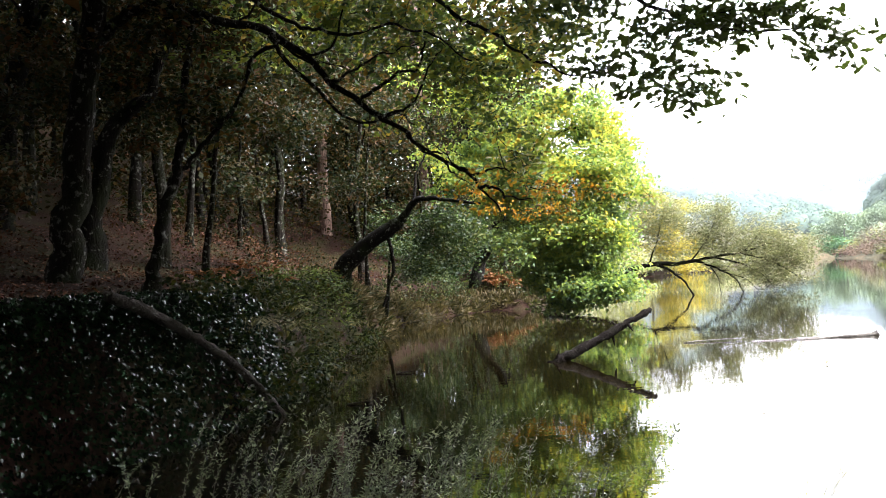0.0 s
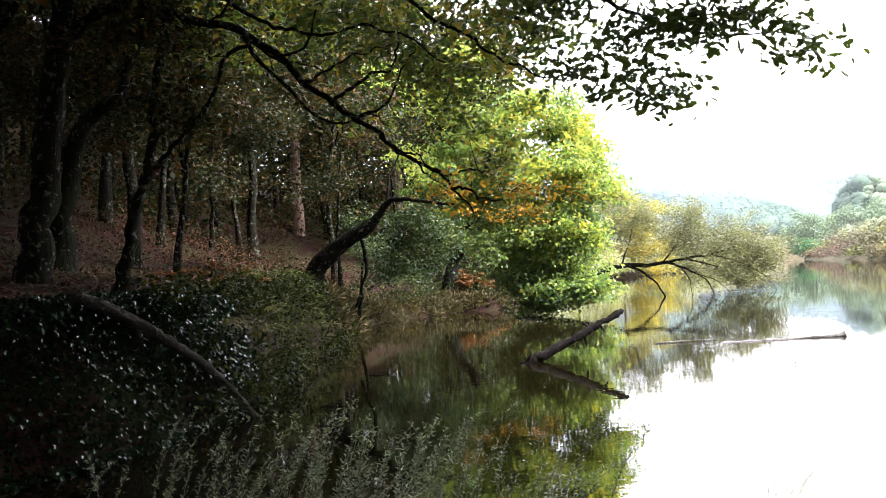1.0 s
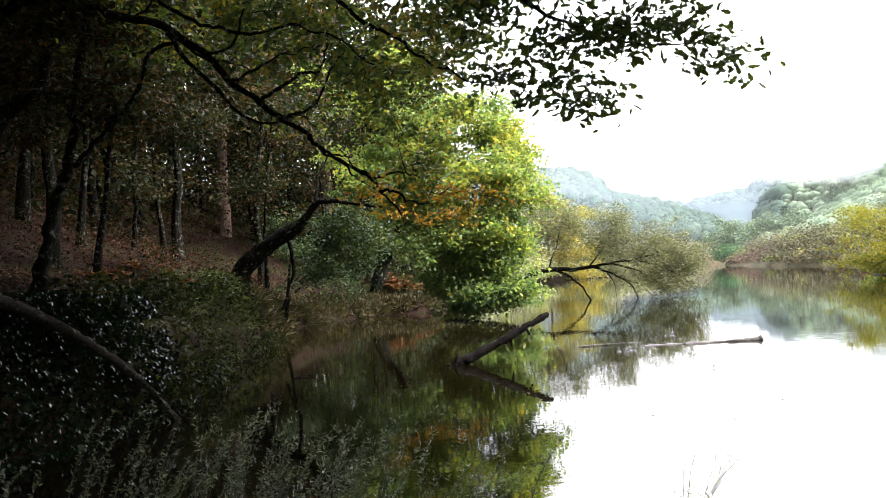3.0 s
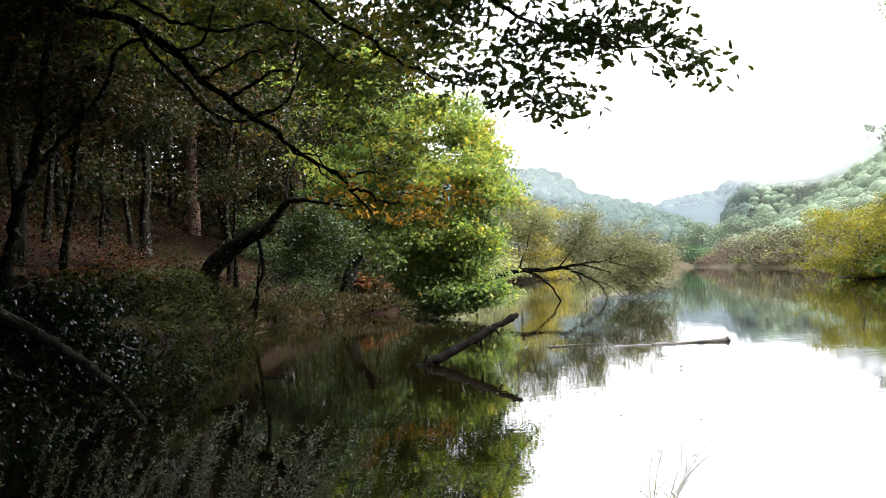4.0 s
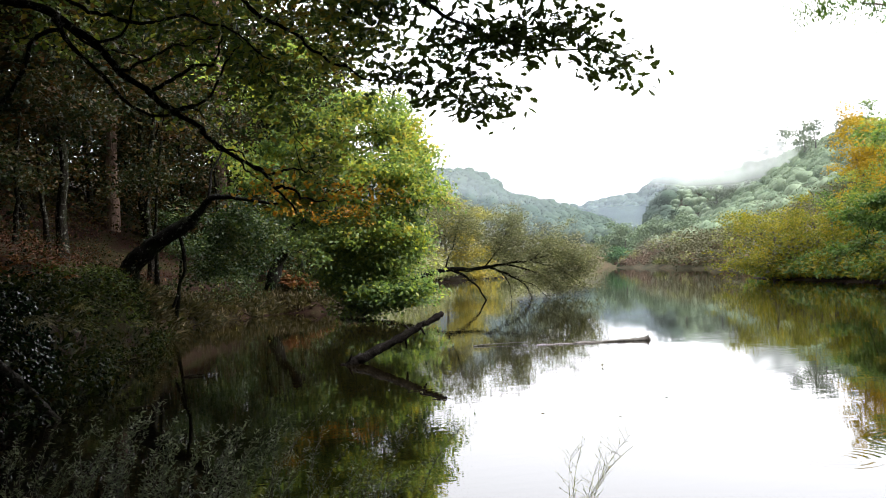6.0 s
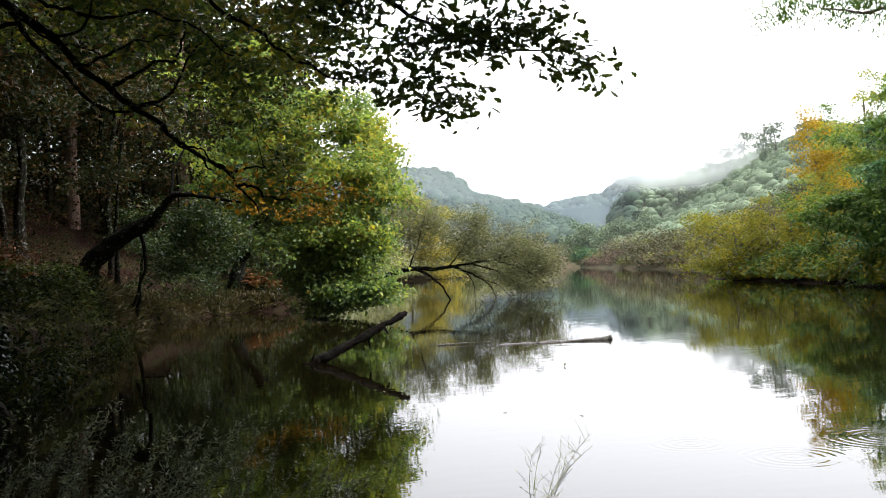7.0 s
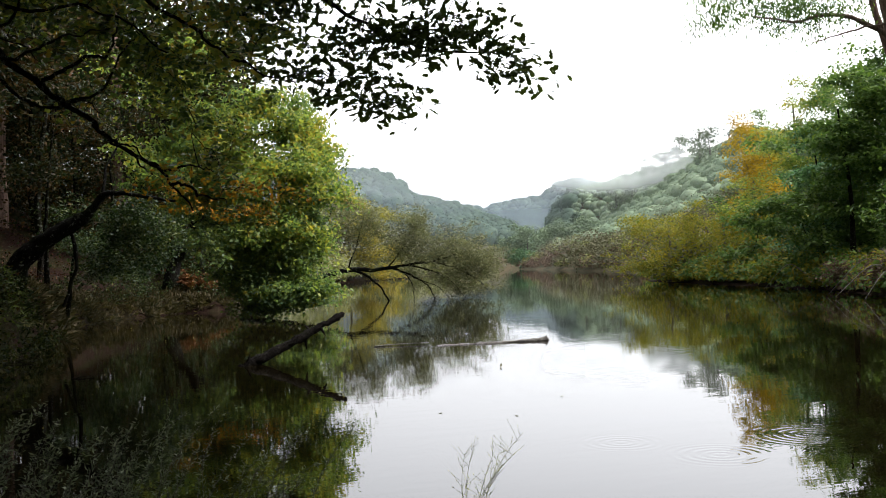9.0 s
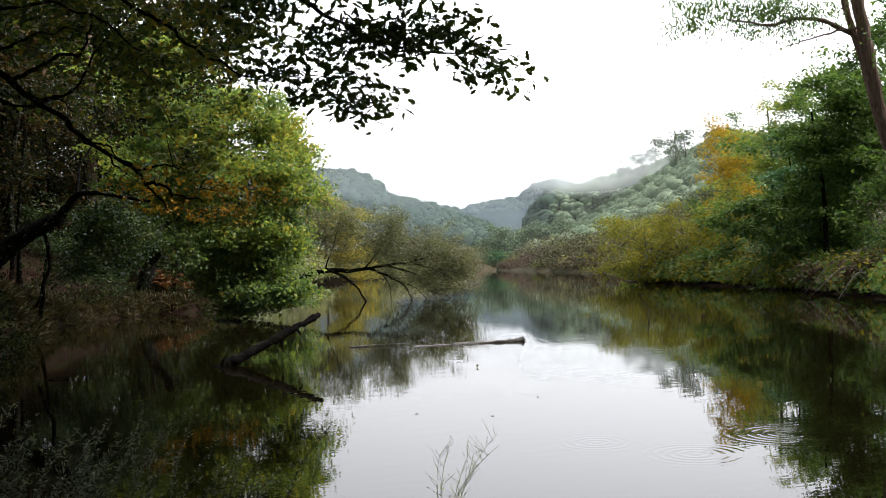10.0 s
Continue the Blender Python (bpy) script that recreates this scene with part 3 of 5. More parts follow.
# ---------------------------------------------------------------- the great oak over the path
OAK = dict(label="old oak with mossy bark leaning its limbs over the water", category="tree")
oak_trunk = [(-6.21, 15.29, 1.95), (-6.08, 15.34, 2.7), (-5.95, 15.39, 3.62), (-5.79, 15.35, 4.81), (-5.54, 15.33, 6.1), (-5.35, 15.29, 7.39), (-4.97, 15.21, 9.5)]
oak_limbs = [
    ([(-5.52, 15.44, 5.89), (-5.2, 15.45, 6.28), (-4.82, 15.46, 6.49), (-4.25, 15.43, 6.5), (-3.31, 15.35, 6.19), (-2.56, 15.19, 5.82), (-1.84, 14.99, 5.21),
      (-1.13, 14.76, 4.57), (-0.61, 14.59, 4.14), (-0.11, 14.5, 3.7), (0.47, 14.39, 3.27), (0.95, 14.27, 2.71)], 0.105, 0.012),
    ([(-5.41, 15.38, 7.23), (-3.9, 15.31, 7.21), (-2.76, 14.95, 6.35), (-2.12, 14.75, 5.89), (-1.4, 14.53, 5.61), (-0.6, 14.39, 5.64), (0.0, 14.2, 5.45), (0.65, 13.98, 4.93)], 0.05, 0.01),
    ([(-5.25, 15.32, 7.96), (-2.88, 14.72, 8.02), (-0.92, 13.97, 6.82), (0.12, 13.5, 5.8), (0.46, 13.29, 5.39), (0.95, 13.07, 5.1), (1.31, 12.93, 4.73), (1.74, 12.78, 4.47), (2.24, 12.6, 4.28)], 0.05, 0.009),
    ([(-5.11, 15.27, 8.49), (-1.55, 14.42, 8.61), (0.89, 12.97, 6.74), (2.3, 12.39, 5.59), (3.09, 12.11, 5.01), (3.87, 11.89, 4.61), (4.75, 11.56, 4.54)], 0.055, 0.008),
    ([(-1.12, 14.76, 4.6), (-0.66, 14.69, 4.9), (-0.25, 14.6, 4.99), (-0.01, 14.5, 5.35)], 0.035, 0.012),
    ([(-2.6, 15.2, 5.85), (-2.0, 15.3, 5.0), (-1.2, 15.4, 4.4), (-0.5, 15.3, 4.5)], 0.04, 0.012),
]
fork_rng = np.random.default_rng(9)
main_limb = curve_through(oak_limbs[0][0], 6)
for k in range(14, len(main_limb) - 4, 4):
    a = main_limb[k]
    way = np.array([fork_rng.uniform(0.4, 1.0), fork_rng.uniform(-0.5, 0.5), fork_rng.choice([-0.45, 0.25, 0.6]) + fork_rng.normal(0, 0.15)])
    reach = fork_rng.uniform(0.7, 1.7)
    bend = np.array([0, 0, fork_rng.normal(0, 0.12)])
    oak_limbs.append(([a, a + way * reach * 0.35 + bend, a + way * reach * 0.7 - bend, a + way * reach], 0.026, 0.006))
oak_blobs = [((-2.4, 16.3, 7.4), (2.6, 1.2, 1.5), 110), ((-1.2, 15.9, 6.3), (1.5, 0.8, 0.8), 60), ((-3.0, 16.6, 5.9), (1.3, 0.7, 0.6), 36), ((0.0, 15.4, 5.9), (1.7, 1.1, 1.5), 120), ((0.9, 15.5, 4.5), (1.3, 0.9, 1.0), 64), ((1.6, 14.6, 5.4), (1.4, 1.0, 1.1), 80),
             ((-4.8, 16.6, 9.0), (3.2, 2.4, 1.6), 120), ((1.9, 13.0, 5.6), (1.0, 0.8, 0.9), 44), ((1.6, 15.8, 3.7), (0.9, 0.7, 0.55), 26)]
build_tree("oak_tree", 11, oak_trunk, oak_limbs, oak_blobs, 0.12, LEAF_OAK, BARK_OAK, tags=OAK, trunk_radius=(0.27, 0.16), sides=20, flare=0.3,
           cluster=(0.2, 19), shape="oak", up=0.5, twig=0.013, crook=0.03,
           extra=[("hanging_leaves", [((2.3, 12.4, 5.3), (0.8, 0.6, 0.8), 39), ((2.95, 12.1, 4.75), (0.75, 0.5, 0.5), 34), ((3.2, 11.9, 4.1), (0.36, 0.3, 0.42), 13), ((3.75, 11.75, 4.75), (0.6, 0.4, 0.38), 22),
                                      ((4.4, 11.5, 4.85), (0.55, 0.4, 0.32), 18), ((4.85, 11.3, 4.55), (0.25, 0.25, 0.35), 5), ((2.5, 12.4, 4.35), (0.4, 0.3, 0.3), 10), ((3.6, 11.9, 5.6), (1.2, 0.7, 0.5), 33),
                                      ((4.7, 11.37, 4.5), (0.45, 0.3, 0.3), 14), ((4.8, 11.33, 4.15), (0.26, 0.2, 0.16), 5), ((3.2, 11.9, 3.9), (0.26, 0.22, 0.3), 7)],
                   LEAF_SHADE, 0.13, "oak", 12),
                  ("orange_leaves", [((0.75, 14.3, 3.15), (0.5, 0.4, 0.35), 11), ((1.7, 14.2, 3.0), (0.4, 0.4, 0.25), 9), ((2.3, 14.6, 2.95), (0.35, 0.3, 0.2), 7)], LEAF_ORANGE, 0.08, "oak", 12)])

build_tree("oak_sapling", 12, [(-4.65, 14.79, 1.75), (-4.46, 14.84, 2.58), (-4.3, 15.0, 3.39), (-4.13, 15.15, 4.31), (-4.06, 15.27, 4.87), (-4.01, 15.49, 6.04), (-3.84, 15.74, 7.83)],
           [([(-4.3, 15.0, 3.48), (-3.89, 15.11, 3.96), (-3.36, 15.13, 4.62), (-2.94, 15.12, 5.37), (-2.43, 15.0, 5.63)], 0.05, 0.03)],
           [((-3.9, 15.6, 6.4), (1.4, 1.3, 1.3), 60), ((-3.6, 15.6, 4.7), (1.2, 0.9, 0.6), 30)], 0.12, LEAF_FOREST, BARK_OAK, trunk_radius=(0.11, 0.05), cluster=(0.24, 34), shape="plain", twig=0.012,
           tags=dict(label="slender lichen-spotted oak beside the path", category="tree"))
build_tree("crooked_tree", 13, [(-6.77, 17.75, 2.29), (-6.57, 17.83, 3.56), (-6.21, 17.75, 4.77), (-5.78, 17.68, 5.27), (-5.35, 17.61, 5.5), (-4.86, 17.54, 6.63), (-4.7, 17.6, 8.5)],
           [([(-6.4, 17.8, 4.0), (-6.6, 17.9, 5.5), (-6.9, 18.2, 7.5)], 0.12, 0.05)], [((-5.6, 18.0, 8.2), (2.4, 2.0, 1.6), 130), ((-5.5, 18.6, 5.8), (1.8, 1.4, 1.3), 80)], 0.12, LEAF_FOREST, BARK_SHADE, trunk_radius=(0.24, 0.06),
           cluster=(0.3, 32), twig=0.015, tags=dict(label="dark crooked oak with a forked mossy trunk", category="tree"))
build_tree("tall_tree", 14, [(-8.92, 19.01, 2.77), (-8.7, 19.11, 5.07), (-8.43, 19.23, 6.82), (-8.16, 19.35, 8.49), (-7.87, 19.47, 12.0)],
           [([(-8.4, 19.2, 7.0), (-7.2, 19.0, 8.4), (-6.0, 18.8, 9.0)], 0.1, 0.03)], [((-7.8, 19.3, 10.5), (3.0, 2.6, 2.2), 170), ((-8.6, 20.2, 6.4), (2.2, 1.6, 1.8), 110)], 0.12, LEAF_FOREST, BARK_SHADE, trunk_radius=(0.26, 0.14),
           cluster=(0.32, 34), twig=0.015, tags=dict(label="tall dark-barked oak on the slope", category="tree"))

# the leaning tree on the lip of the bank, and the bright crown that hangs to the water
build_tree("leaning_tree", 15, [(-3.16, 26.5, 1.48), (-2.79, 26.45, 2.18), (-2.19, 26.3, 2.73), (-1.44, 26.1, 3.12), (-1.15, 26.05, 3.33)],
           [([(-1.22, 26.07, 3.27), (-1.0, 26.0, 3.48), (-0.59, 25.8, 3.89), (0.0, 25.6, 3.85), (1.08, 25.2, 3.63)], 0.14, 0.03), ([(-0.7, 25.85, 3.8), (-0.65, 26.2, 4.5), (-0.3, 26.6, 5.3)], 0.05, 0.02),
            ([(-1.55, 26.15, 3.0), (-1.42, 26.2, 2.3), (-1.5, 26.25, 1.7), (-1.78, 26.3, 1.0)], 0.055, 0.04)],
           [((-0.5, 26.9, 3.0), (1.5, 0.8, 0.9), 56), ((0.4, 27.2, 2.2), (1.4, 0.8, 0.7), 44), ((0.2, 26.6, 3.5), (1.1, 0.6, 0.5), 26), ((-1.0, 27.2, 2.0), (0.8, 0.6, 0.5), 20)],
           0.10, LEAF_HOLLY, BARK_SHADE, trunk_radius=(0.33, 0.15), sides=16,
           cluster=(0.22, 42), twig=0.012, up=0.5, flare=0.25, crook=0.02, tags=dict(label="leaning dark trunk arching out from the bank edge", category="tree"))
build_tree("thin_tree", 16, [(-2.0, 30.94, 0.76), (-1.78, 30.75, 2.0), (-1.76, 30.55, 2.74), (-1.86, 30.44, 3.3), (-1.5, 30.4, 4.2)], [],
           [((-1.0, 30.6, 3.0), (1.4, 1.1, 1.2), 60), ((-0.8, 31.0, 1.9), (1.0, 0.9, 0.8), 44)], 0.09, LEAF_HOLLY, BARK_SHADE, trunk_radius=(0.05, 0.02),
           cluster=(0.25, 62), twig=0.012, floor=0.9, tags=dict(label="thin bush with glossy green leaves on the bank", category="shrub"))
build_tree("bankside_oak", 17, [(1.38, 44.5, 1.0), (1.96, 44.3, 2.6), (2.7, 43.3, 4.1), (2.95, 41.0, 5.0), (3.1, 38.6, 5.8), (3.5, 36.4, 6.7), (4.01, 34.77, 7.6)],
           [([(2.8, 42.4, 4.45), (3.5, 39.0, 4.7), (4.6, 35.6, 4.3), (5.6, 33.8, 3.0)], 0.1, 0.03), ([(2.95, 40.6, 5.1), (2.3, 37.0, 5.5), (1.6, 34.8, 5.6)], 0.09, 0.03),
            ([(3.4, 36.6, 6.6), (5.0, 35.2, 6.9), (6.2, 34.6, 6.5)], 0.08, 0.03), ([(2.9, 41.4, 4.8), (1.6, 37.5, 3.9), (0.8, 35.2, 3.3)], 0.07, 0.02)],
           [((3.9, 34.2, 5.6), (2.2, 1.7, 1.8), 230), ((5.6, 33.6, 4.6), (1.8, 1.4, 1.4), 190), ((1.9, 35.0, 6.6), (2.1, 1.8, 1.8), 170),
            ((4.6, 35.0, 7.7), (1.7, 1.5, 1.2), 120), ((2.4, 34.6, 4.7), (1.7, 1.2, 0.9), 100), ((6.4, 34.6, 5.6), (1.0, 1.1, 1.5), 170), ((0.9, 34.4, 5.2), (1.4, 1.1, 1.2), 80), ((4.9, 33.0, 2.9), (1.8, 0.9, 1.1), 110), ((5.6, 32.4, 1.1), (1.1, 0.5, 0.8), 80), ((6.0, 35.4, 7.4), (1.0, 0.9, 1.0), 110), ((1.6, 35.0, 9.0), (2.6, 2.0, 1.4), 150)],
           0.15, LEAF_BRIGHT, BARK_SHADE, trunk_radius=(0.27, 0.1), cluster=(0.25, 30), twig=0.016, droop=0.25, floor=0.08, up=0.5, gather=7,
           tags=dict(label="broad oak turning yellow-green, its crown hanging to the water", category="tree"),
           extra=[("lower_leaves", [((4.5, 33.6, 3.1), (2.1, 1.3, 1.0), 210), ((5.0, 33.2, 2.0), (1.4, 1.0, 1.1), 150), ((5.2, 32.7, 0.8), (1.5, 0.7, 0.7), 150), ((4.3, 33.4, 0.7), (1.0, 0.6, 0.6), 60), ((3.6, 34.2, 2.4), (1.2, 0.8, 0.7), 80), ((4.0, 33.7, 1.4), (1.1, 0.7, 0.7), 80), ((3.0, 35.2, 3.4), (2.0, 1.2, 0.8), 110), ((2.0, 36.4, 4.2), (1.9, 1.0, 0.7), 80),
                                    ((6.2, 36.2, 7.2), (1.1, 1.0, 1.1), 90), ((5.8, 33.5, 3.3), (0.8, 0.8, 1.3), 90), ((4.0, 34.0, 1.6), (1.0, 0.7, 0.8), 40)], LEAF_LOW, 0.14, "plain", 30),
                  ("orange_leaves", [((x, 32.4, z), (0.5, 0.4, 0.25), 5) for x, z in ((2.0, 3.9), (2.7, 3.5), (3.3, 3.9), (3.9, 3.5), (4.5, 3.9), (1.4, 4.5))], LEAF_ORANGE, 0.1, "plain", 17)])


# ---------------------------------------------------------------- the wood behind the path
WOOD_TAGS = dict(label="slim oak of the dense dark autumn wood", category="tree", group="wood behind the path")


def forest_tree(seed, height, radius, lean, low, mat):
    """A slim wood-grown tree at the origin, its crown from `low` upwards."""
    rng = np.random.default_rng(seed)
    top = np.array([lean * height * 0.4, rng.normal(0, 0.3), height])
    trunk = [np.array([0, 0, 0.0]), top * 0.3 + rng.normal(0, 0.12, 3), top * 0.6 + rng.normal(0, 0.2, 3), top]
    limbs = []
    for k in np.linspace(0.3, 0.85, 6):
        a, way = top * k, rng.uniform(0, 2 * math.pi)
        out = np.array([math.cos(way), math.sin(way), 0.55]) * rng.uniform(1.2, 2.4)
        limbs.append(([a, a + out * 0.5 + np.array([0, 0, 0.15]), a + out], radius * 0.35, 0.015))
    blobs = [(top * 0.92, (2.4, 2.4, 1.8), 85), (top * 0.7 + np.array([0.6, 0.3, 0]), (2.4, 2.4, 1.7), 80), (np.array([0.3, -0.2, low + 1.2]), (2.0, 2.0, 1.5), 60)]
    return build_tree("forest_tree", seed, trunk, limbs, blobs, 0.165, mat, BARK_OAK if seed % 2 else BARK_SHADE, base=(0, 0, 0), tags=WOOD_TAGS,
                      trunk_radius=(radius, radius * 0.35), cluster=(0.3, 17), twig=0.014, bends=1)


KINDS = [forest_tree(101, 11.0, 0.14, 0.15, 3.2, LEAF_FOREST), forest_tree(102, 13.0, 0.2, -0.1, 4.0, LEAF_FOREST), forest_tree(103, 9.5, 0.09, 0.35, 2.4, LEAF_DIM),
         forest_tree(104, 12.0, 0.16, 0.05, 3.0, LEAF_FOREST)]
rng = np.random.default_rng(5)
# The last row of trees stands out of view, added to block sky light.
SPOTS = [(-6.91, 25.66, 2), (-9.61, 40.0, 1), (-8.63, 41.0, 3), (-6.9, 37.0, 2), (-4.32, 47.86, 1), (-2.78, 51.0, 3), (-8.41, 25.9, 0), (-9.9, 22.5, 3), (-10.9, 44.25, 1), (-7.07, 48.98, 0),
         (-12.5, 27.0, 1), (-13.5, 33.0, 2), (-11.0, 35.0, 0), (-5.6, 32.5, 0), (-8.0, 32.0, 3), (-14.5, 40.0, 1), (-3.6, 41.0, 0), (-1.2, 46.0, 2), (-15.5, 24.0, 0), (-12.0, 19.0, 2),
         (-10.5, 16.0, 1), (-9.0, 12.5, 0), (-8.5, 8.0, 3), (-6.2, 20.8, 0), (1.2, 50.0, 3), (4.5, 52.0, 1), (-18.0, 33.0, 3), (-17.5, 45.0, 1), (-6.0, 55.0, 1), (-10.0, 56.0, 3), (-1.0, 57.0, 0), (-14.0, 53.0, 0),
         (-13.0, 10.0, 1), (-12.0, 4.0, 3), (-8.0, 3.0, 0), (3.2, 48.5, 3), (4.6, 58.0, 1), (1.8, 47.5, 0), (1.5, 62.0, 3), (3.6, 68.0, 1),
         (-6.5, 1.0, 0), (-6.6, 8.5, 3), (-5.6, 4.2, 1), (-1.5, -5.0, 1), (2.5, -6.0, 0)]
first = set()
for x, y, kind in SPOTS:
    z = on_ground(x, y) - 0.05
    turn, size = rng.uniform(0, 360), rng.uniform(0.9, 1.15)
    m = pose(x, y, z, rng.normal(0, 2.5), rng.normal(0, 2.5), turn) @ Matrix.Scale(size, 4)
    if kind in first:
        copy_thing(KINDS[kind], m).scale = (size,) * 3
    else:
        first.add(kind)
        KINDS[kind].matrix_basis = m

# young oaks between the path and the wood, their thin sprays hanging before the trunks
YOUNG = dict(label="young oak with thin sprays of green and brown leaves", category="tree", group="young oaks by the path")
for seed, (x, y), tips, blobs in (
        (111, (-5.2, 20.4), [(-4.6, 20.0, 5.0), (-4.2, 19.7, 7.2)], [((-4.4, 19.5, 6.5), (1.5, 0.9, 0.9), 44), ((-2.5, 20.0, 6.3), (1.3, 0.9, 0.8), 40), ((-5.9, 19.6, 5.3), (1.0, 0.8, 0.7), 30), ((-3.6, 20.4, 4.9), (1.2, 0.8, 0.6), 34)]),
        (112, (-8.6, 17.4), [(-8.3, 17.3, 4.6), (-8.0, 17.2, 7.0)], [((-8.2, 17.2, 5.6), (1.2, 0.8, 1.2), 50), ((-7.9, 16.8, 3.9), (0.9, 0.7, 0.7), 30), ((-6.9, 17.2, 6.4), (1.1, 0.8, 0.9), 34)]),
        (113, (-6.2, 28.6), [(-6.0, 28.4, 5.5), (-5.6, 28.2, 8.5)], [((-7.7, 28.0, 7.1), (1.6, 1.0, 1.2), 50), ((-4.6, 28.0, 7.0), (1.6, 1.0, 1.1), 50), ((-5.6, 28.0, 4.9), (1.5, 0.9, 0.8), 40)]),
        (114, (-2.5, 30.4), [(-2.4, 30.0, 4.2), (-2.0, 29.6, 7.2)], [((-1.2, 29.2, 6.0), (1.4, 0.9, 1.2), 50), ((-3.0, 29.2, 4.9), (1.3, 0.9, 0.8), 40), ((-2.2, 29.6, 7.4), (1.6, 1.0, 0.9), 44)])):
    z = on_ground(x, y)
    build_tree("young_oak", seed, [(x, y, z)] + tips, [], blobs, 0.12, LEAF_DIM, BARK_OAK, trunk_radius=(0.07, 0.02), cluster=(0.2, 24), up=0.45, twig=0.01, tags=YOUNG)

# eucalyptus trunks that stand pale among the oaks
build_tree("eucalyptus_tree", 21, [(-5.79, 47.0, 4.1), (-5.75, 47.0, 8.0), (-5.6, 47.0, 13.0), (-5.5, 47.0, 20.0)], [([(-5.6, 47, 15), (-4.5, 46.5, 17), (-3.8, 46.2, 18.5)], 0.09, 0.03)],
           [((-5.3, 47.0, 19.0), (2.6, 2.6, 2.4), 60)], 0.16, LEAF_GREEN, BARK_GUM, trunk_radius=(0.30, 0.2), cluster=(0.4, 24), shape="narrow", droop=0.6, sides=12, crook=0.02, flare=0.12,
           tags=dict(label="tall straight eucalyptus with pale pinkish peeling bark", category="tree", group="eucalyptus trunks"))
build_tree("eucalyptus_tree", 22, [(-0.7, 50.0, 1.95), (-0.75, 50.0, 7.0), (-0.8, 50.0, 12.0), (-0.8, 50.0, 20.0)], [([(-0.8, 50, 14), (0.5, 49.5, 16), (1.2, 49.2, 17.5)], 0.09, 0.03)],
           [((-0.6, 50.0, 19.0), (2.6, 2.6, 2.4), 60)], 0.16, LEAF_GREEN, BARK_GUM, trunk_radius=(0.30, 0.2), cluster=(0.4, 24), shape="narrow", droop=0.6, sides=12, crook=0.02, flare=0.12,
           tags=dict(label="tall straight eucalyptus with reddish peeling bark", category="tree", group="eucalyptus trunks"))


def thicket(name, seed, count, box, high, mat, leaf, per, size, label, lowest=0.1, bias=1.6):
    """Undergrowth that nobody could count: clumps of leaves over a stretch of ground."""
    rng = np.random.default_rng(seed)
    x, y = rng.uniform(box[0], box[1], count), rng.uniform(box[2], box[3], count)
    s, _ = shore_distance(x, y)
    keep = s > 0.3
    x, y = x[keep], y[keep]
    z = ground_height(x, y) + lowest + (high - lowest) * rng.random(len(x)) ** bias
    c = np.stack([x, y, z], 1)
    spots = (c[:, None] + rng.normal(0, 1, (len(c), per, 3)) * size).reshape(-1, 3)
    ob = part(name, leaves(name, rng, spots, leaf, "plain", 0.6, 0.15), mat)
    return tagged(ob, label, "undergrowth", kind="stuff")


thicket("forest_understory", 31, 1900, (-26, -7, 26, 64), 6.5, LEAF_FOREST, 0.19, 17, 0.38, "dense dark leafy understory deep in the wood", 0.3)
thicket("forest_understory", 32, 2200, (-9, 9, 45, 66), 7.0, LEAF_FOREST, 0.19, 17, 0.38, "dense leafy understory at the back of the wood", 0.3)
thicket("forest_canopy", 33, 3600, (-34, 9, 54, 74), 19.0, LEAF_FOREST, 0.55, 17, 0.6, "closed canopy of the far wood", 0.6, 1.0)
# Canopy added, largely out of view, to keep light off the wood floor.
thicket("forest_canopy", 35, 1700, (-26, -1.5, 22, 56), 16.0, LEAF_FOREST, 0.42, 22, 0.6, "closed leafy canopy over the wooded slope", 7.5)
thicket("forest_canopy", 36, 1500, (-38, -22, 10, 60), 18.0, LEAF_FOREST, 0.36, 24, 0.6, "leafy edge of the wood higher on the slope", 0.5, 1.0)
# Two woods out of view, added to cut sky light from behind and right.
thicket("unseen_wood", 39, 2600, (-24, 26, -22, -4.5), 19.0, LEAF_FOREST, 0.48, 26, 0.7, "added unseen wood on the shore behind, blocking light", 0.4, 1.0)
thicket("unseen_wood", 40, 800, (22, 46, -12, 20), 16.0, LEAF_GREEN, 0.48, 24, 0.7, "added unseen trees on the near right shore, blocking light", 0.3, 1.0)
thicket("forest_floor_plants", 41, 700, (-13, -2.5, 23, 48), 0.4, LEAF_LITTER, 0.08, 16, 0.22, "brown bracken and low plants on the forest floor", 0.03)
thicket("forest_floor_plants", 42, 500, (-13, -2.5, 20, 48), 0.6, LEAF_FOREST, 0.09, 18, 0.22, "dark green low plants on the forest floor", 0.03)


def light_blocking_canopy(name, seed, count, box, leaf, label):
    """A closed roof of boughs above the view, added unseen to block light."""
    rng = np.random.default_rng(seed)
    x, y = rng.uniform(box[0], box[1], count), rng.uniform(box[2], box[3], count)
    z = 3.2 + 0.34 * np.hypot(x, y) + np.maximum(0, ground_height(x, y) - 3) * 0.4 + rng.uniform(0, 4.5, count)
    c = np.stack([x, y, z], 1)
    spots = (c[:, None] + rng.normal(0, 1, (count, 24, 3)) * 0.5).reshape(-1, 3)
    return tagged(part(name, leaves(name, rng, spots, leaf, "plain", 0.75, 0.1), LEAF_FOREST), label, "canopy", kind="stuff")


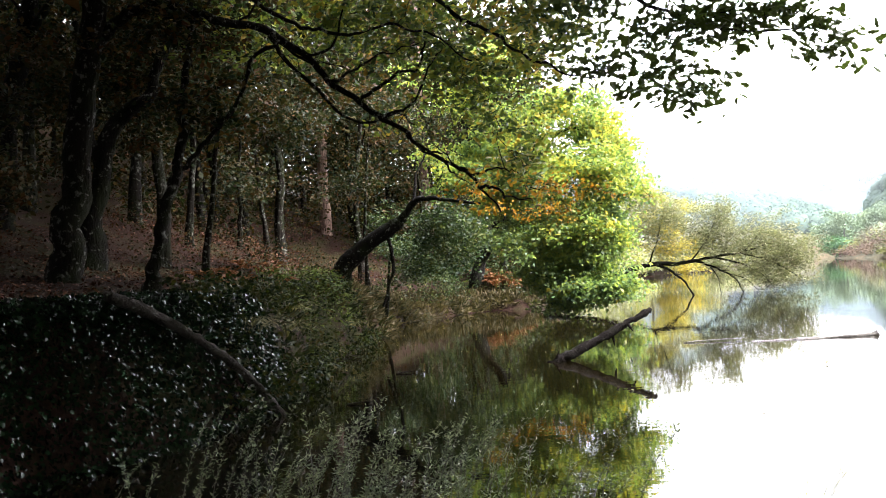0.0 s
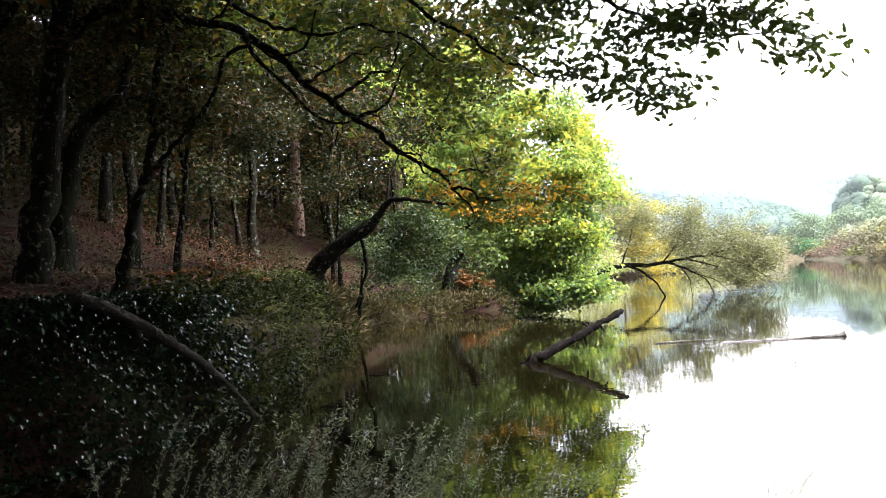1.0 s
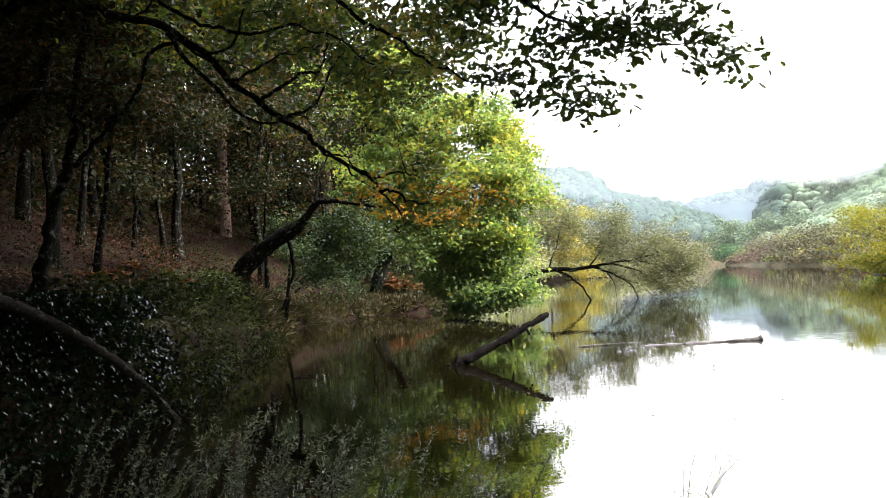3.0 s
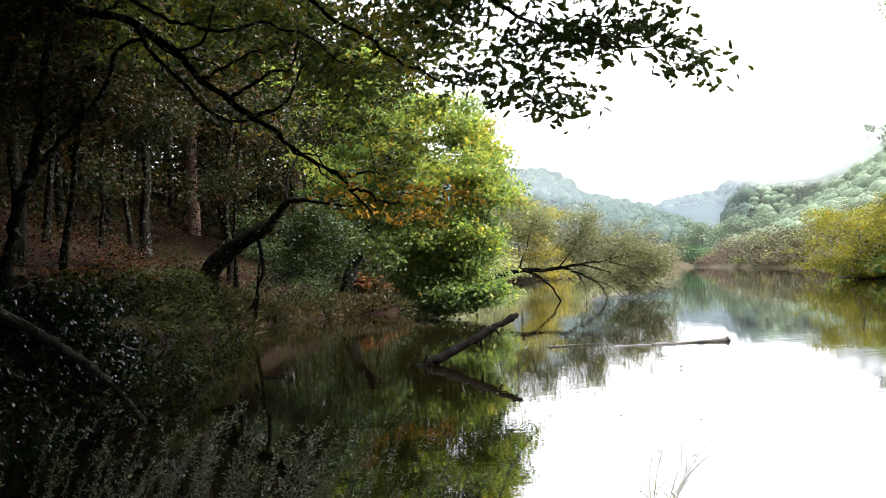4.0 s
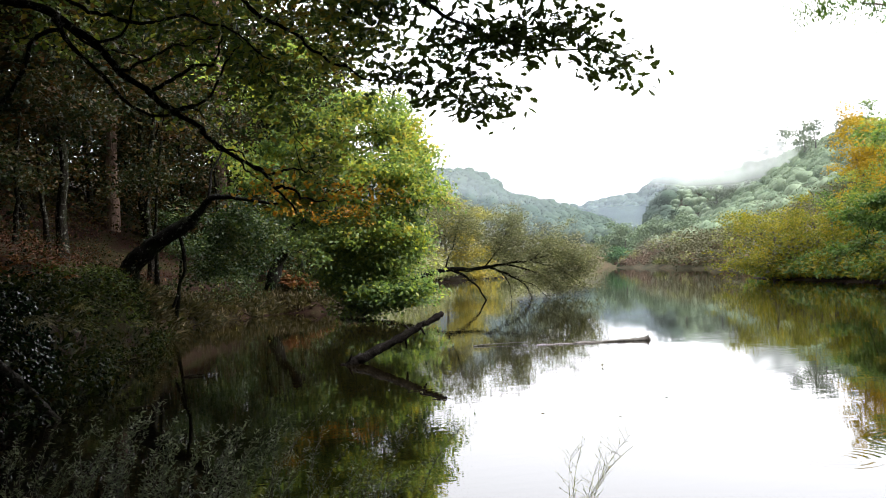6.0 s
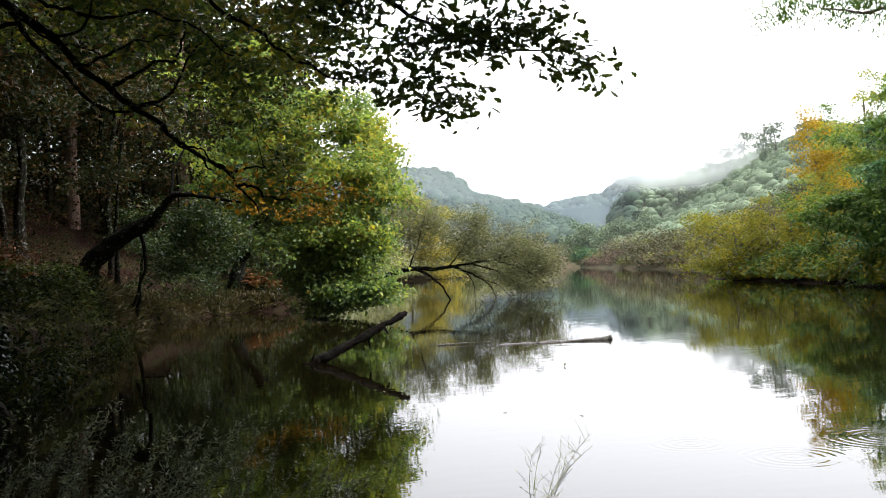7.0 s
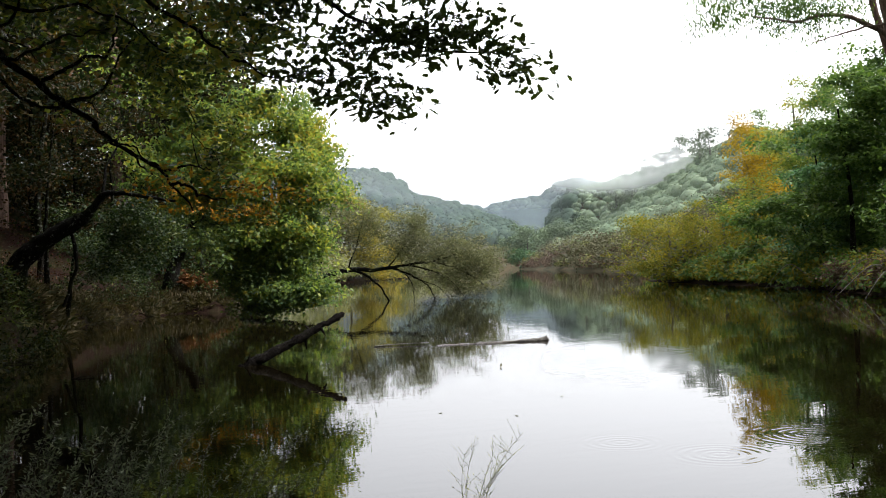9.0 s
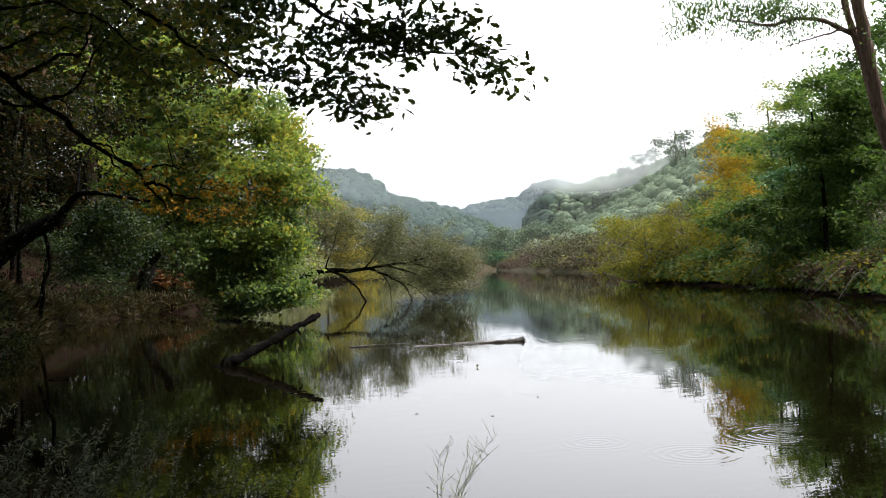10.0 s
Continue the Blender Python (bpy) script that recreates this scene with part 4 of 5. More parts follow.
light_blocking_canopy("unseen_canopy", 37, 3200, (-14, -1.6, 3, 34), 0.34, "added unseen roof of boughs blocking light over the path")
light_blocking_canopy("unseen_canopy", 38, 900, (-12, 3, -8, 3), 0.34, "added unseen roof of boughs blocking light above the shore")
light_blocking_canopy("unseen_canopy", 43, 1700, (-1.6, 9.5, -6, 14.5), 0.38, "added unseen boughs blocking light over the near water")
light_blocking_canopy("unseen_canopy", 45, 640, (3.6, 9.6, 13.5, 24), 0.38, "added unseen boughs blocking light over the bank")
thicket("low_bushes", 34, 90, (-1.6, 3.6, 35.5, 46), 1.5, LEAF_HOLLY, 0.10, 40, 0.26, "glossy green bushes along the bank", 0.2)


thicket("low_bushes", 44, 260, (0.8, 6.0, 45.5, 56), 4.6, LEAF_HOLLY, 0.15, 40, 0.4, "dark green bushes under the oak at the bend of the bank", 0.3, 1.0)


# ---------------------------------------------------------------- growth on the near bank
def bank_points(rng, count, y0, y1, s0, s1):
    """Places on the wooded bank between two stretches along it and two distances inland."""
    out = []
    while sum(len(o) for o in out) < count:
        x, y = rng.uniform(-9, 4, count * 3), rng.uniform(y0, y1, count * 3)
        s, left = shore_distance(x, y)
        ok = (s > s0) & (s < s1) & left
        out.append(np.stack([x[ok], y[ok], ground_height(x[ok], y[ok])], 1))
    return np.concatenate(out)[:count]


rng = np.random.default_rng(41)
p = bank_points(rng, 31000, 7.0, 15.2, -0.15, 1.15)
p[:, 2] += rng.uniform(0.0, 0.16, len(p))
p[:, 0] += rng.normal(0.05, 0.06, len(p))
out_way = np.tile(np.array([0.75, -0.45, -0.4]), (len(p), 1))
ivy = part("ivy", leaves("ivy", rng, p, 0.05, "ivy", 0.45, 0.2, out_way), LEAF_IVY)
tagged(ivy, "dense glossy dark-green ivy covering the steep bank", "ivy", kind="stuff")

p = bank_points(rng, 23000, 8, 40, 0.5, 8.0)
p[:, 2] += 0.012 + 0.02 * rng.random(len(p))
litter = part("leaf_litter", leaves("leaf_litter", rng, p, 0.07, "plain", 0.8, 0.0), LEAF_LITTER)
tagged(litter, "brown and russet fallen leaves on the path", "fallen leaves", kind="stuff")

SEDGE = [(-3.0, 14.1), (-2.95, 14.7), (-2.9, 17.0), (-3.2, 19.6), (-2.95, 21.3), (-2.5, 24.4)]
hub = bank_points(rng, 330, 12.2, 26.5, -0.35, 1.0)
hub = hub[np.min([np.hypot(hub[:, 0] - x, hub[:, 1] - y) for x, y in SEDGE], 0) > 0.38]
hub[:, 2] = np.maximum(hub[:, 2], 0.08) + rng.random(len(hub)) ** 1.5 * 0.32
p = (hub[:, None] + rng.normal(0, 1, (len(hub), 52, 3)) * np.array([0.15, 0.2, 0.1])).reshape(-1, 3)
p = p[p[:, 2] > 0.03]
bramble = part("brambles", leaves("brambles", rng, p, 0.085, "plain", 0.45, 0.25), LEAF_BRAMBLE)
tagged(bramble, "green and yellowish brambles overhanging the bank", "brambles", kind="stuff")

p = bank_points(rng, 1300, 15.5, 34.0, -0.1, 0.7)
p2 = bank_points(rng, 2600, 21.0, 26.5, 0.1, 1.3)
p2[:, 2] += rng.random(len(p2)) ** 1.6 * 0.55
weeds = part("bank_weeds", leaves("bank_weeds", rng, p2, 0.11, "narrow", 0.4, 0.1), LEAF_WEED)
tagged(weeds, "fresh yellow-green weeds on the top of the bank", "weeds", kind="stuff")

blades = part("bank_grass", leaves("bank_grass", rng, p, 0.30, "blade", 0.3, -0.35, None, 0.5), GRASS)
tagged(blades, "long straw-coloured and green grass fringing the water", "grass", kind="stuff")


hub = bank_points(rng, 420, 27.0, 45.0, 0.05, 1.9)
p = (hub[:, None] + rng.normal(0, 1, (len(hub), 44, 3)) * np.array([0.16, 0.16, 0.0])).reshape(-1, 3)
p[:, 2] = np.maximum(ground_height(p[:, 0], p[:, 1]), 0.05) - 0.02
verge = part("grass_verge", leaves("grass_verge", rng, p, 0.3, "blade", 0.3, -0.3, None, 0.5), VERGE)
tagged(verge, "pale straw and green grass on the low bank under the oak", "grass", kind="stuff")


def fern_clump(name, seed, place, count, length, mat, tags):
    """Arching fronds with paired leaflets round one crown."""
    rng = np.random.default_rng(seed)
    clump = thing(name, place, **tags)
    for i in range(count):
        turn = 2 * math.pi * i / count + rng.normal(0, 0.25)
        out = np.array([math.cos(turn), math.sin(turn), 0])
        size = length * rng.uniform(0.7, 1.15)
        k = np.linspace(0, 1, 12)[:, None]
        spine = out * k * size * 0.85 + np.array([0, 0, 1]) * size * (1.5 * k - 1.05 * k * k)
        side = np.cross(out, (0, 0, 1))
        verts, polys = list(spine), []
        for j in range(1, 11):
            reach = size * 0.22 * math.sin(math.pi * (0.15 + 0.85 * (1 - j / 12)))
            for sign in (1, -1):
                a, tip = spine[j], spine[j] + side * sign * reach + out * reach * 0.35 - np.array([0, 0, reach * 0.25])
                b = len(verts)
                verts += [(spine[j + 1] + tip) / 2 + out * size * 0.012, tip]
                polys.append((j, b + 1, b, j + 1))
        part("frond", fast_mesh("frond", verts, polys), mat, clump)
    return clump


BRACKEN = dict(label="orange-brown dead bracken fern at the path's edge", category="fern", group="bracken by the path")
rng = np.random.default_rng(43)
for i in range(20):
    x, y = rng.uniform(-5.0, -3.8), rng.uniform(17.5, 24.5)
    fern_clump("bracken_fern", 300 + i, (x, y, on_ground(x, y)), 8, rng.uniform(0.35, 0.62), LEAF_FERN, BRACKEN)
for i in range(34):
    x, y = rng.uniform(1.7, 3.9), rng.uniform(44.0, 47.8)
    fern_clump("bracken_fern", 340 + i, (x, y, on_ground(x, y)), 10, rng.uniform(0.5, 0.95), LEAF_FERN,
               dict(label="russet dead bracken mound on the far bank", category="fern", group="bracken mound"))


def grass_tuft(name, seed, place, count, length, mat, tags):
    rng = np.random.default_rng(seed)
    turn = rng.uniform(0, 2 * math.pi, count)
    verts, polys = [], []
    for a in turn:
        out, size = np.array([math.cos(a), math.sin(a), 0]), length * rng.uniform(0.6, 1.2)
        side = np.cross(out, (0, 0, 1)) * 0.006
        for j in range(6):
            k = j / 5
            c = out * size * 0.9 * k ** 1.4 + np.array([0, 0, size * (1.0 * k - 0.85 * k * k)])
            verts += [c - side * (1.2 - k), c + side * (1.2 - k)]
            if j:
                b = len(verts)
                polys.append((b - 4, b - 3, b - 1, b - 2))
    tuft = part(name, fast_mesh(name, verts, polys), mat, None, "", place)
    return tagged(tuft, **tags)


for i, (x, y) in enumerate(SEDGE):
    grass_tuft("sedge_tuft", 360 + i, (x, y, on_ground(x, y) + 0.02), 90, 0.85, STRAW, dict(label="arching yellow-green sedge tuft on the bank", category="sedge", group="sedge tufts"))


# ---------------------------------------------------------------- dead wood in and by the water
def dead_wood(name, seed, places, r0, r1, mat, tags, stubs=4, sides=10):
    rng = np.random.default_rng(seed)
    base = np.array(places[0])
    log = thing(name, base, **tags)
    line = wobble(rng, curve_through(places, 9), r0 * 0.07)
    tube = Tubes().add(line - base, np.linspace(r0, r1, len(line)) * (1 + rng.normal(0, 0.1, len(line))), sides, 0.17, rng)
    # a torn end and a closed foot
    for end, inner, r in ((line[-1], line[-2], r1), (line[0], line[1], r0)):
        way = unit(end - inner)
        tube.add([end - base, end - base + way * r * 0.5, end - base + way * r * 1.1], [r, r * 0.7, 0.002], sides, 0.2, rng)
    stem = part("trunk", tube.mesh("trunk"), mat, log)
    for _ in range(stubs):
        k = rng.integers(2, len(line) - 2)
        way = unit(rng.normal(0, 1, 3) + np.array([0, 0, -0.2]))
        a = line[k] - base
        part("stub", Tubes().add([a, a + way * r0 * 1.6, a + way * r0 * rng.uniform(2, 3)], [r0 * 0.35, r0 * 0.22, 0.004], 6, 0.1, rng).mesh("stub"), mat, stem)
    return log


dead_wood("sunken_log", 51, [(1.86, 17.88, -0.12), (2.18, 17.92, 0.06), (2.87, 18.07, 0.36), (3.45, 18.18, 0.63), (3.93, 18.28, 0.83)], 0.105, 0.055, WOOD_DEAD,
          dict(label="dark dead log slanting up out of the water", category="log"))
dead_wood("fallen_pole", 52, [(-3.85, 10.75, 1.80), (-3.38, 11.4, 1.43), (-3.06, 12.0, 1.07), (-2.72, 12.6, 0.62), (-2.34, 13.15, -0.05)], 0.068, 0.05, WOOD_GREY,
          dict(label="fallen trunk lying down the bank into the water", category="log"), 3)
dead_wood("floating_log", 53, [(6.23, 19.43, -0.015), (7.38, 19.24, -0.01), (8.3, 19.14, 0.0), (8.67, 19.14, 0.015)], 0.03, 0.065, WOOD_PALE,
          dict(label="weathered branch floating almost sunk in the water", category="log"), 1)
for i, (x, y, turn, size) in enumerate([(-2.95, 21.9, 0.1, 0.9), (-2.7, 21.2, 0.15, 0.7), (-1.0, 17.5, 0.3, 0.35), (-1.5, 13.6, 0.1, 0.5), (5.0, 20.1, -0.1, 1.2)]):
    d = np.array([math.cos(turn), math.sin(turn), 0.02]) * size
    a = np.array([x, y, 0.012])
    dead_wood("driftwood", 54 + i, [a, a + d * 0.5 + np.array([0, 0.03, 0.01]), a + d], 0.018, 0.008, WOOD_PALE if i == 4 else WOOD_DEAD,
              dict(label="thin stick drifting at the water's edge", category="stick", group="drifting sticks"), 1, 6)

rng = np.random.default_rng(45)
fx, fy = rng.uniform(-2.5, 7, 240), rng.uniform(10, 34, 240)
s, _ = shore_distance(fx, fy)
keep = (s < -0.2) & (rng.random(240) < np.exp(s / 4) + 0.12)
p = np.stack([fx[keep], fy[keep], np.full(keep.sum(), 0.006)], 1)
floating = part("floating_leaves", leaves("floating_leaves", rng, p, 0.06, "plain", 0.97, 0.0), STRAW)
tagged(floating, "scattered pale leaves floating on the water", "fallen leaves", kind="stuff")


# ---------------------------------------------------------------- willow shoots standing in the shallows
def shoot_clump(name, seed, place, count, spread, height, per, tags, bare=False):
    rng = np.random.default_rng(seed)
    clump = thing(name, place, **tags)
    spots, ways = [], []
    for _ in range(count):
        foot = np.array([rng.normal(0, spread), rng.normal(0, spread * 0.8), -0.1])
        lean = np.array([rng.normal(0.10, 0.16), rng.normal(0, 0.12), 1.0])
        size = height * rng.uniform(0.6, 1.12)
        k = np.linspace(0, 1, 8)[:, None]
        line = foot + unit(lean) * k * size + np.array([rng.normal(0.2, 0.12), rng.normal(0, 0.1), -0.08]) * k ** 2.4 * size
        stems = Tubes().add(line, np.linspace(0.003 if bare else 0.005, 0.001, 8), 4, 0)
        n = int(per * size)
        t = rng.uniform(0.12, 1.0, n)
        at_line = np.stack([np.interp(t, k[:, 0], line[:, j]) for j in range(3)], 1)
        if bare:
            for a in at_line:
                way = unit(np.array([rng.normal(0, 0.7), rng.normal(0, 0.7), 0.9]))
                b = a + way * rng.uniform(0.05, 0.16)
                stems.add([a, (a + b) / 2 + rng.normal(0, 0.006, 3), b], [0.0016, 0.0012, 0.0008], 3, 0)
                spots += [b, (a + b) / 2]
                ways += [way, way]
        else:
            spots += list(at_line + rng.normal(0, 0.012, (n, 3)))
            ways += list(unit(np.stack([rng.normal(0, 0.8, n), rng.normal(0, 0.8, n), rng.uniform(0.2, 0.9, n)], 1)))
        part("stem", stems.mesh("stem"), PALE_STRAW if bare else BARK_GREY, clump)
    tagged(part("foliage", leaves("foliage", rng, np.array(spots), 0.014 if bare else 0.034, "plain" if bare else "narrow", 0.4, 0.0, np.array(ways)), PALE_STRAW if bare else LEAF_SHOOT, clump), kind="stuff")
    return clump


SHOOTS = dict(label="grey-green willow shoots standing in shallow water", category="shoots", group="willow shoots")
rng = np.random.default_rng(46)
for i, (x, y, n, h) in enumerate([(-1.25, 6.6, 16, 1.15), (-0.75, 6.8, 14, 1.0), (-0.45, 6.5, 16, 1.05), (-0.1, 6.6, 18, 1.05), (0.15, 6.7, 10, 0.95), (0.5, 6.4, 9, 0.78), (0.8, 6.3, 10, 0.85), (-1.7, 7.0, 12, 1.0), (-2.2, 7.4, 10, 1.0),
                                  (-0.9, 6.0, 12, 0.85), (-0.3, 5.9, 12, 0.8), (0.25, 5.8, 8, 0.7)]):
    shoot_clump("willow_shoots", 400 + i, (x, y, 0.0), max(6, int(n * 0.8)), 0.2, h, 125, SHOOTS)
shoot_clump("dry_weed", 420, (2.22, 6.0, 0.0), 6, 0.045, 0.72, 26, dict(label="dry pale weed stalk with tiny seed heads", category="weed"), True)


# ---------------------------------------------------------------- willow lying out over the water, trees behind it
build_tree("fallen_willow", 61, [(4.6, 47.6, 0.55), (6.4, 46.7, 0.85), (8.04, 46.0, 1.11), (8.97, 46.0, 1.38), (10.31, 46.0, 1.63), (11.39, 46.0, 1.56), (12.33, 46.0, 1.64)],
           [([(12.33, 46.0, 1.64), (13.54, 46.0, 1.84), (14.73, 46.0, 1.95), (15.95, 46.0, 2.26), (16.8, 46.0, 2.1)], 0.075, 0.02), ([(10.31, 46.0, 1.6), (11.06, 45.9, 1.17), (11.63, 45.7, 0.64), (12.0, 45.5, -0.1)], 0.07, 0.04),
            ([(12.33, 46.0, 1.61), (12.95, 45.9, 1.35), (13.66, 45.7, 0.97), (14.12, 45.6, 0.56), (14.4, 45.5, -0.1)], 0.065, 0.03), ([(12.0, 46.0, 1.6), (12.9, 46.2, 2.6), (13.7, 46.3, 4.1)], 0.045, 0.015),
            ([(10.0, 46.0, 1.6), (10.5, 46.2, 2.8), (11.1, 46.4, 4.6)], 0.045, 0.015), ([(13.2, 46.0, 1.75), (14.4, 45.7, 1.35), (15.4, 45.5, 0.7), (16.0, 45.4, -0.05)], 0.045, 0.015),
            ([(14.4, 46.0, 1.92), (15.6, 45.8, 1.5), (16.9, 45.6, 0.7), (17.5, 45.5, -0.05)], 0.04, 0.012), ([(12.9, 45.9, 1.38), (13.2, 45.7, 0.8), (13.3, 45.6, -0.05)], 0.03, 0.012),
            ([(13.6, 45.75, 1.0), (14.6, 45.5, 0.55), (15.1, 45.4, -0.05)], 0.03, 0.012), ([(14.7, 46.0, 1.95), (15.6, 46.2, 2.9), (16.0, 46.3, 3.6)], 0.035, 0.012), ([(8.6, 46.0, 1.3), (8.9, 46.3, 3.0), (9.4, 46.4, 4.9)], 0.05, 0.015)],
           [((11.0, 46.4, 3.7), (1.9, 1.3, 1.5), 230), ((13.4, 46.2, 2.9), (1.9, 1.3, 1.4), 290), ((15.6, 45.9, 2.3), (1.8, 1.3, 1.4), 300), ((17.1, 45.7, 1.5), (1.1, 1.0, 1.3), 180),
            ((15.4, 45.5, 0.7), (2.3, 1.0, 0.7), 170), ((9.4, 46.7, 3.9), (1.4, 1.3, 1.5), 100), ((13.6, 46.2, 4.0), (1.3, 0.9, 0.7), 60)],
           0.15, LEAF_WILLOW, BARK_SHADE, trunk_radius=(0.19, 0.085), cluster=(0.24, 22), shape="narrow", twig=0.014, up=0.25, droop=-0.1, floor=0.02, gather=3, flat=0.7, flare=0.1, bends=3, crook=0.02,
           tags=dict(label="grey-green willow lying out over the river", category="tree"))
# ---------------------------------------------------------------- right bank
def bank_tree(name, seed, x, y, height, wide, mat, leaf, label, clumps=180, low=0.15, trunk=0.16, shape="plain", bark_mat=None, category="tree", per=56, size=0.3, gather=3, flat=0.75, up=0.62):
    rng = np.random.default_rng(seed)
    z = on_ground(x, y)
    b = np.array([x, y, z])
    top = b + np.array([rng.normal(0, 0.3), rng.normal(0, 0.3), height * 0.85])
    mid = b + (top - b) * 0.5 + rng.normal(0, 0.2, 3)
    blobs = []
    lumps = max(4, int(clumps / 28))
    for i in range(lumps):
        k = low + (1 - low) * (i + 0.5) / lumps
        reach = wide * (0.45 + 0.55 * math.sin(math.pi * min(1, 0.25 + 0.72 * k))) * 0.62
        turn = rng.uniform(0, 2 * math.pi)
        c = b + np.array([math.cos(turn) * reach * 0.55, math.sin(turn) * reach * 0.55, height * k * 0.92])
        blobs.append((c, (reach * 0.8, reach * 0.8, height * 0.17 + 0.25), clumps // lumps))
    return build_tree(name, seed, [b, mid, top], [], blobs, leaf, mat, bark_mat or BARK_GREY, trunk_radius=(trunk, trunk * 0.3), cluster=(size, per), shape=shape, floor=0.1, gather=gather, flat=flat, up=up,
                      tags=dict(label=label, category=category))


bank_tree("yellow_tree", 62, 23.8, 108.5, 11.0, 8.5, LEAF_GOLD, 0.28, "golden yellow-green tree on the far bank", 300, 0.05, 0.2, per=40, size=0.5, gather=6, flat=0.55)
bank_tree("lime_tree", 63, 17.6, 98.0, 9.5, 7.5, LEAF_LIME, 0.26, "pale lime-green tree on the far bank", 260, 0.03, 0.18, per=40, size=0.5, gather=6, flat=0.55)
bank_tree("bank_bush", 64, 29.5, 115.0, 7.0, 7.0, LEAF_WILLOW, 0.26, "grey-green bush on the far bank", 220, 0.03, 0.12, category="shrub", per=40, size=0.5, gather=6)
bank_tree("olive_bush", 71, 33.6, 54.6, 4.4, 5.6, LEAF_OLIVE, 0.15, "olive-yellow bush overhanging the river", 230, 0.05, category="shrub")
bank_tree("olive_bush", 72, 36.8, 55.0, 4.6, 5.0, LEAF_OLIVE, 0.15, "olive bush with yellow autumn leaves by the river", 200, 0.05, category="shrub")
bank_tree("ochre_bush", 73, 33.4, 47.6, 4.0, 4.4, LEAF_OLIVE, 0.15, "ochre and green bush at the water's edge", 190, 0.05, category="shrub")
bank_tree("yellow_birch", 174, 37.9, 51.2, 9.4, 3.5, LEAF_YELLOW, 0.15, "slim birch in full yellow autumn leaf", 360, 0.12, 0.1, per=44, size=0.24, gather=4, flat=0.9, up=0.5)
bank_tree("acacia_tree", 75, 34.3, 40.6, 7.4, 5.2, LEAF_ACACIA, 0.22, "dense blue-green acacia at the river's edge", 520, 0.02, 0.12, bark_mat=BARK_SHADE, per=46, size=0.32, gather=12, flat=0.3, up=0.8)
bank_tree("acacia_tree", 76, 31.2, 35.0, 9.5, 6.0, LEAF_GREEN, 0.22, "dark green leafy tree at the river's edge", 480, 0.03, 0.14, bark_mat=BARK_SHADE, per=46, size=0.32, gather=10, flat=0.35, up=0.75)
bank_tree("oak_on_bank", 77, 35.0, 35.0, 13.2, 7.0, LEAF_GREEN, 0.22, "tall dark green oak on the far bank", 340, 0.2, 0.22)
bank_tree("lime_tree", 78, 37.4, 46.2, 11.4, 4.6, LEAF_BRIGHT, 0.15, "tree turning lime-yellow above the bank", 300, 0.25, gather=7, flat=0.5)
bank_tree("green_tree", 79, 45.0, 58.0, 10.5, 6.0, LEAF_GREEN, 0.2, "green tree on the slope above the bank", 220, 0.15)
bank_tree("green_tree", 80, 38.0, 41.0, 11.0, 6.0, LEAF_GREEN, 0.2, "dark green tree on the slope", 240, 0.2)
bank_tree("green_tree", 81, 31.0, 27.0, 10.0, 6.0, LEAF_GREEN, 0.2, "dark green tree close to the water", 260, 0.1)
bank_tree("russet_bush", 82, 26.8, 27.6, 1.5, 2.6, LEAF_BROWN, 0.13, "russet scrub at the water's edge", 70, 0.05, category="shrub")
bank_tree("russet_bush", 83, 29.0, 32.4, 1.2, 2.0, LEAF_BROWN, 0.13, "brown scrub with bare twigs by the water", 50, 0.05, category="shrub")
build_tree("leaning_eucalyptus", 84, [(31.3, 29.2, 0.7), (30.75, 29.5, 2.4), (29.95, 29.9, 5.87), (29.18, 30.1, 9.77), (28.6, 30.05, 13.17), (28.2, 29.7, 18.0)],
           [([(29.10, 30.10, 10.2), (27.70, 30.95, 11.2), (25.90, 32.05, 11.3), (24.50, 32.85, 11.6)], 0.12, 0.03), ([(28.98, 30.1, 10.8), (27.85, 30.55, 10.6), (26.30, 31.25, 10.1)], 0.06, 0.02),
            ([(30.9, 29.7, 2.0), (29.75, 30.5, 8.0), (29.0, 30.9, 12.0), (28.5, 31.2, 16.0)], 0.2, 0.11)],
           [((25.30, 32.35, 11.8), (2.6, 1.6, 1.0), 110), ((22.40, 32.25, 11.5), (1.6, 1.0, 0.7), 44), ((27.10, 31.35, 11.6), (1.6, 1.2, 0.9), 60), ((28.00, 30.25, 16.0), (3.0, 3.0, 2.5), 90)], 0.19, LEAF_GREEN, BARK_GUM, trunk_radius=(0.36, 0.2), sides=14,
           cluster=(0.26, 20), shape="narrow", droop=0.7, twig=0.014, up=0.3, gather=2, flat=1.0, tags=dict(label="large leaning eucalyptus with pinkish-tan bare bark", category="tree"))
for i, (x, y, dx, dy, h) in enumerate([(26.4, 27.6, -2.2, 0.6, 0.8), (27.0, 28.6, -1.8, 1.2, 1.0), (25.8, 26.8, -1.9, -0.4, 0.6), (29.6, 36.6, -1.6, 0.8, 0.8)]):
    z = on_ground(x, y)
    dead_wood("bare_branch", 440 + i, [(x, y, z + h), (x + dx * 0.4, y + dy * 0.4, h + 0.35), (x + dx, y + dy, 0.05)], 0.03, 0.008, WOOD_PALE,
              dict(label="bare pale branch dipping into the water", category="branch", group="bare branches"), 3, 6)

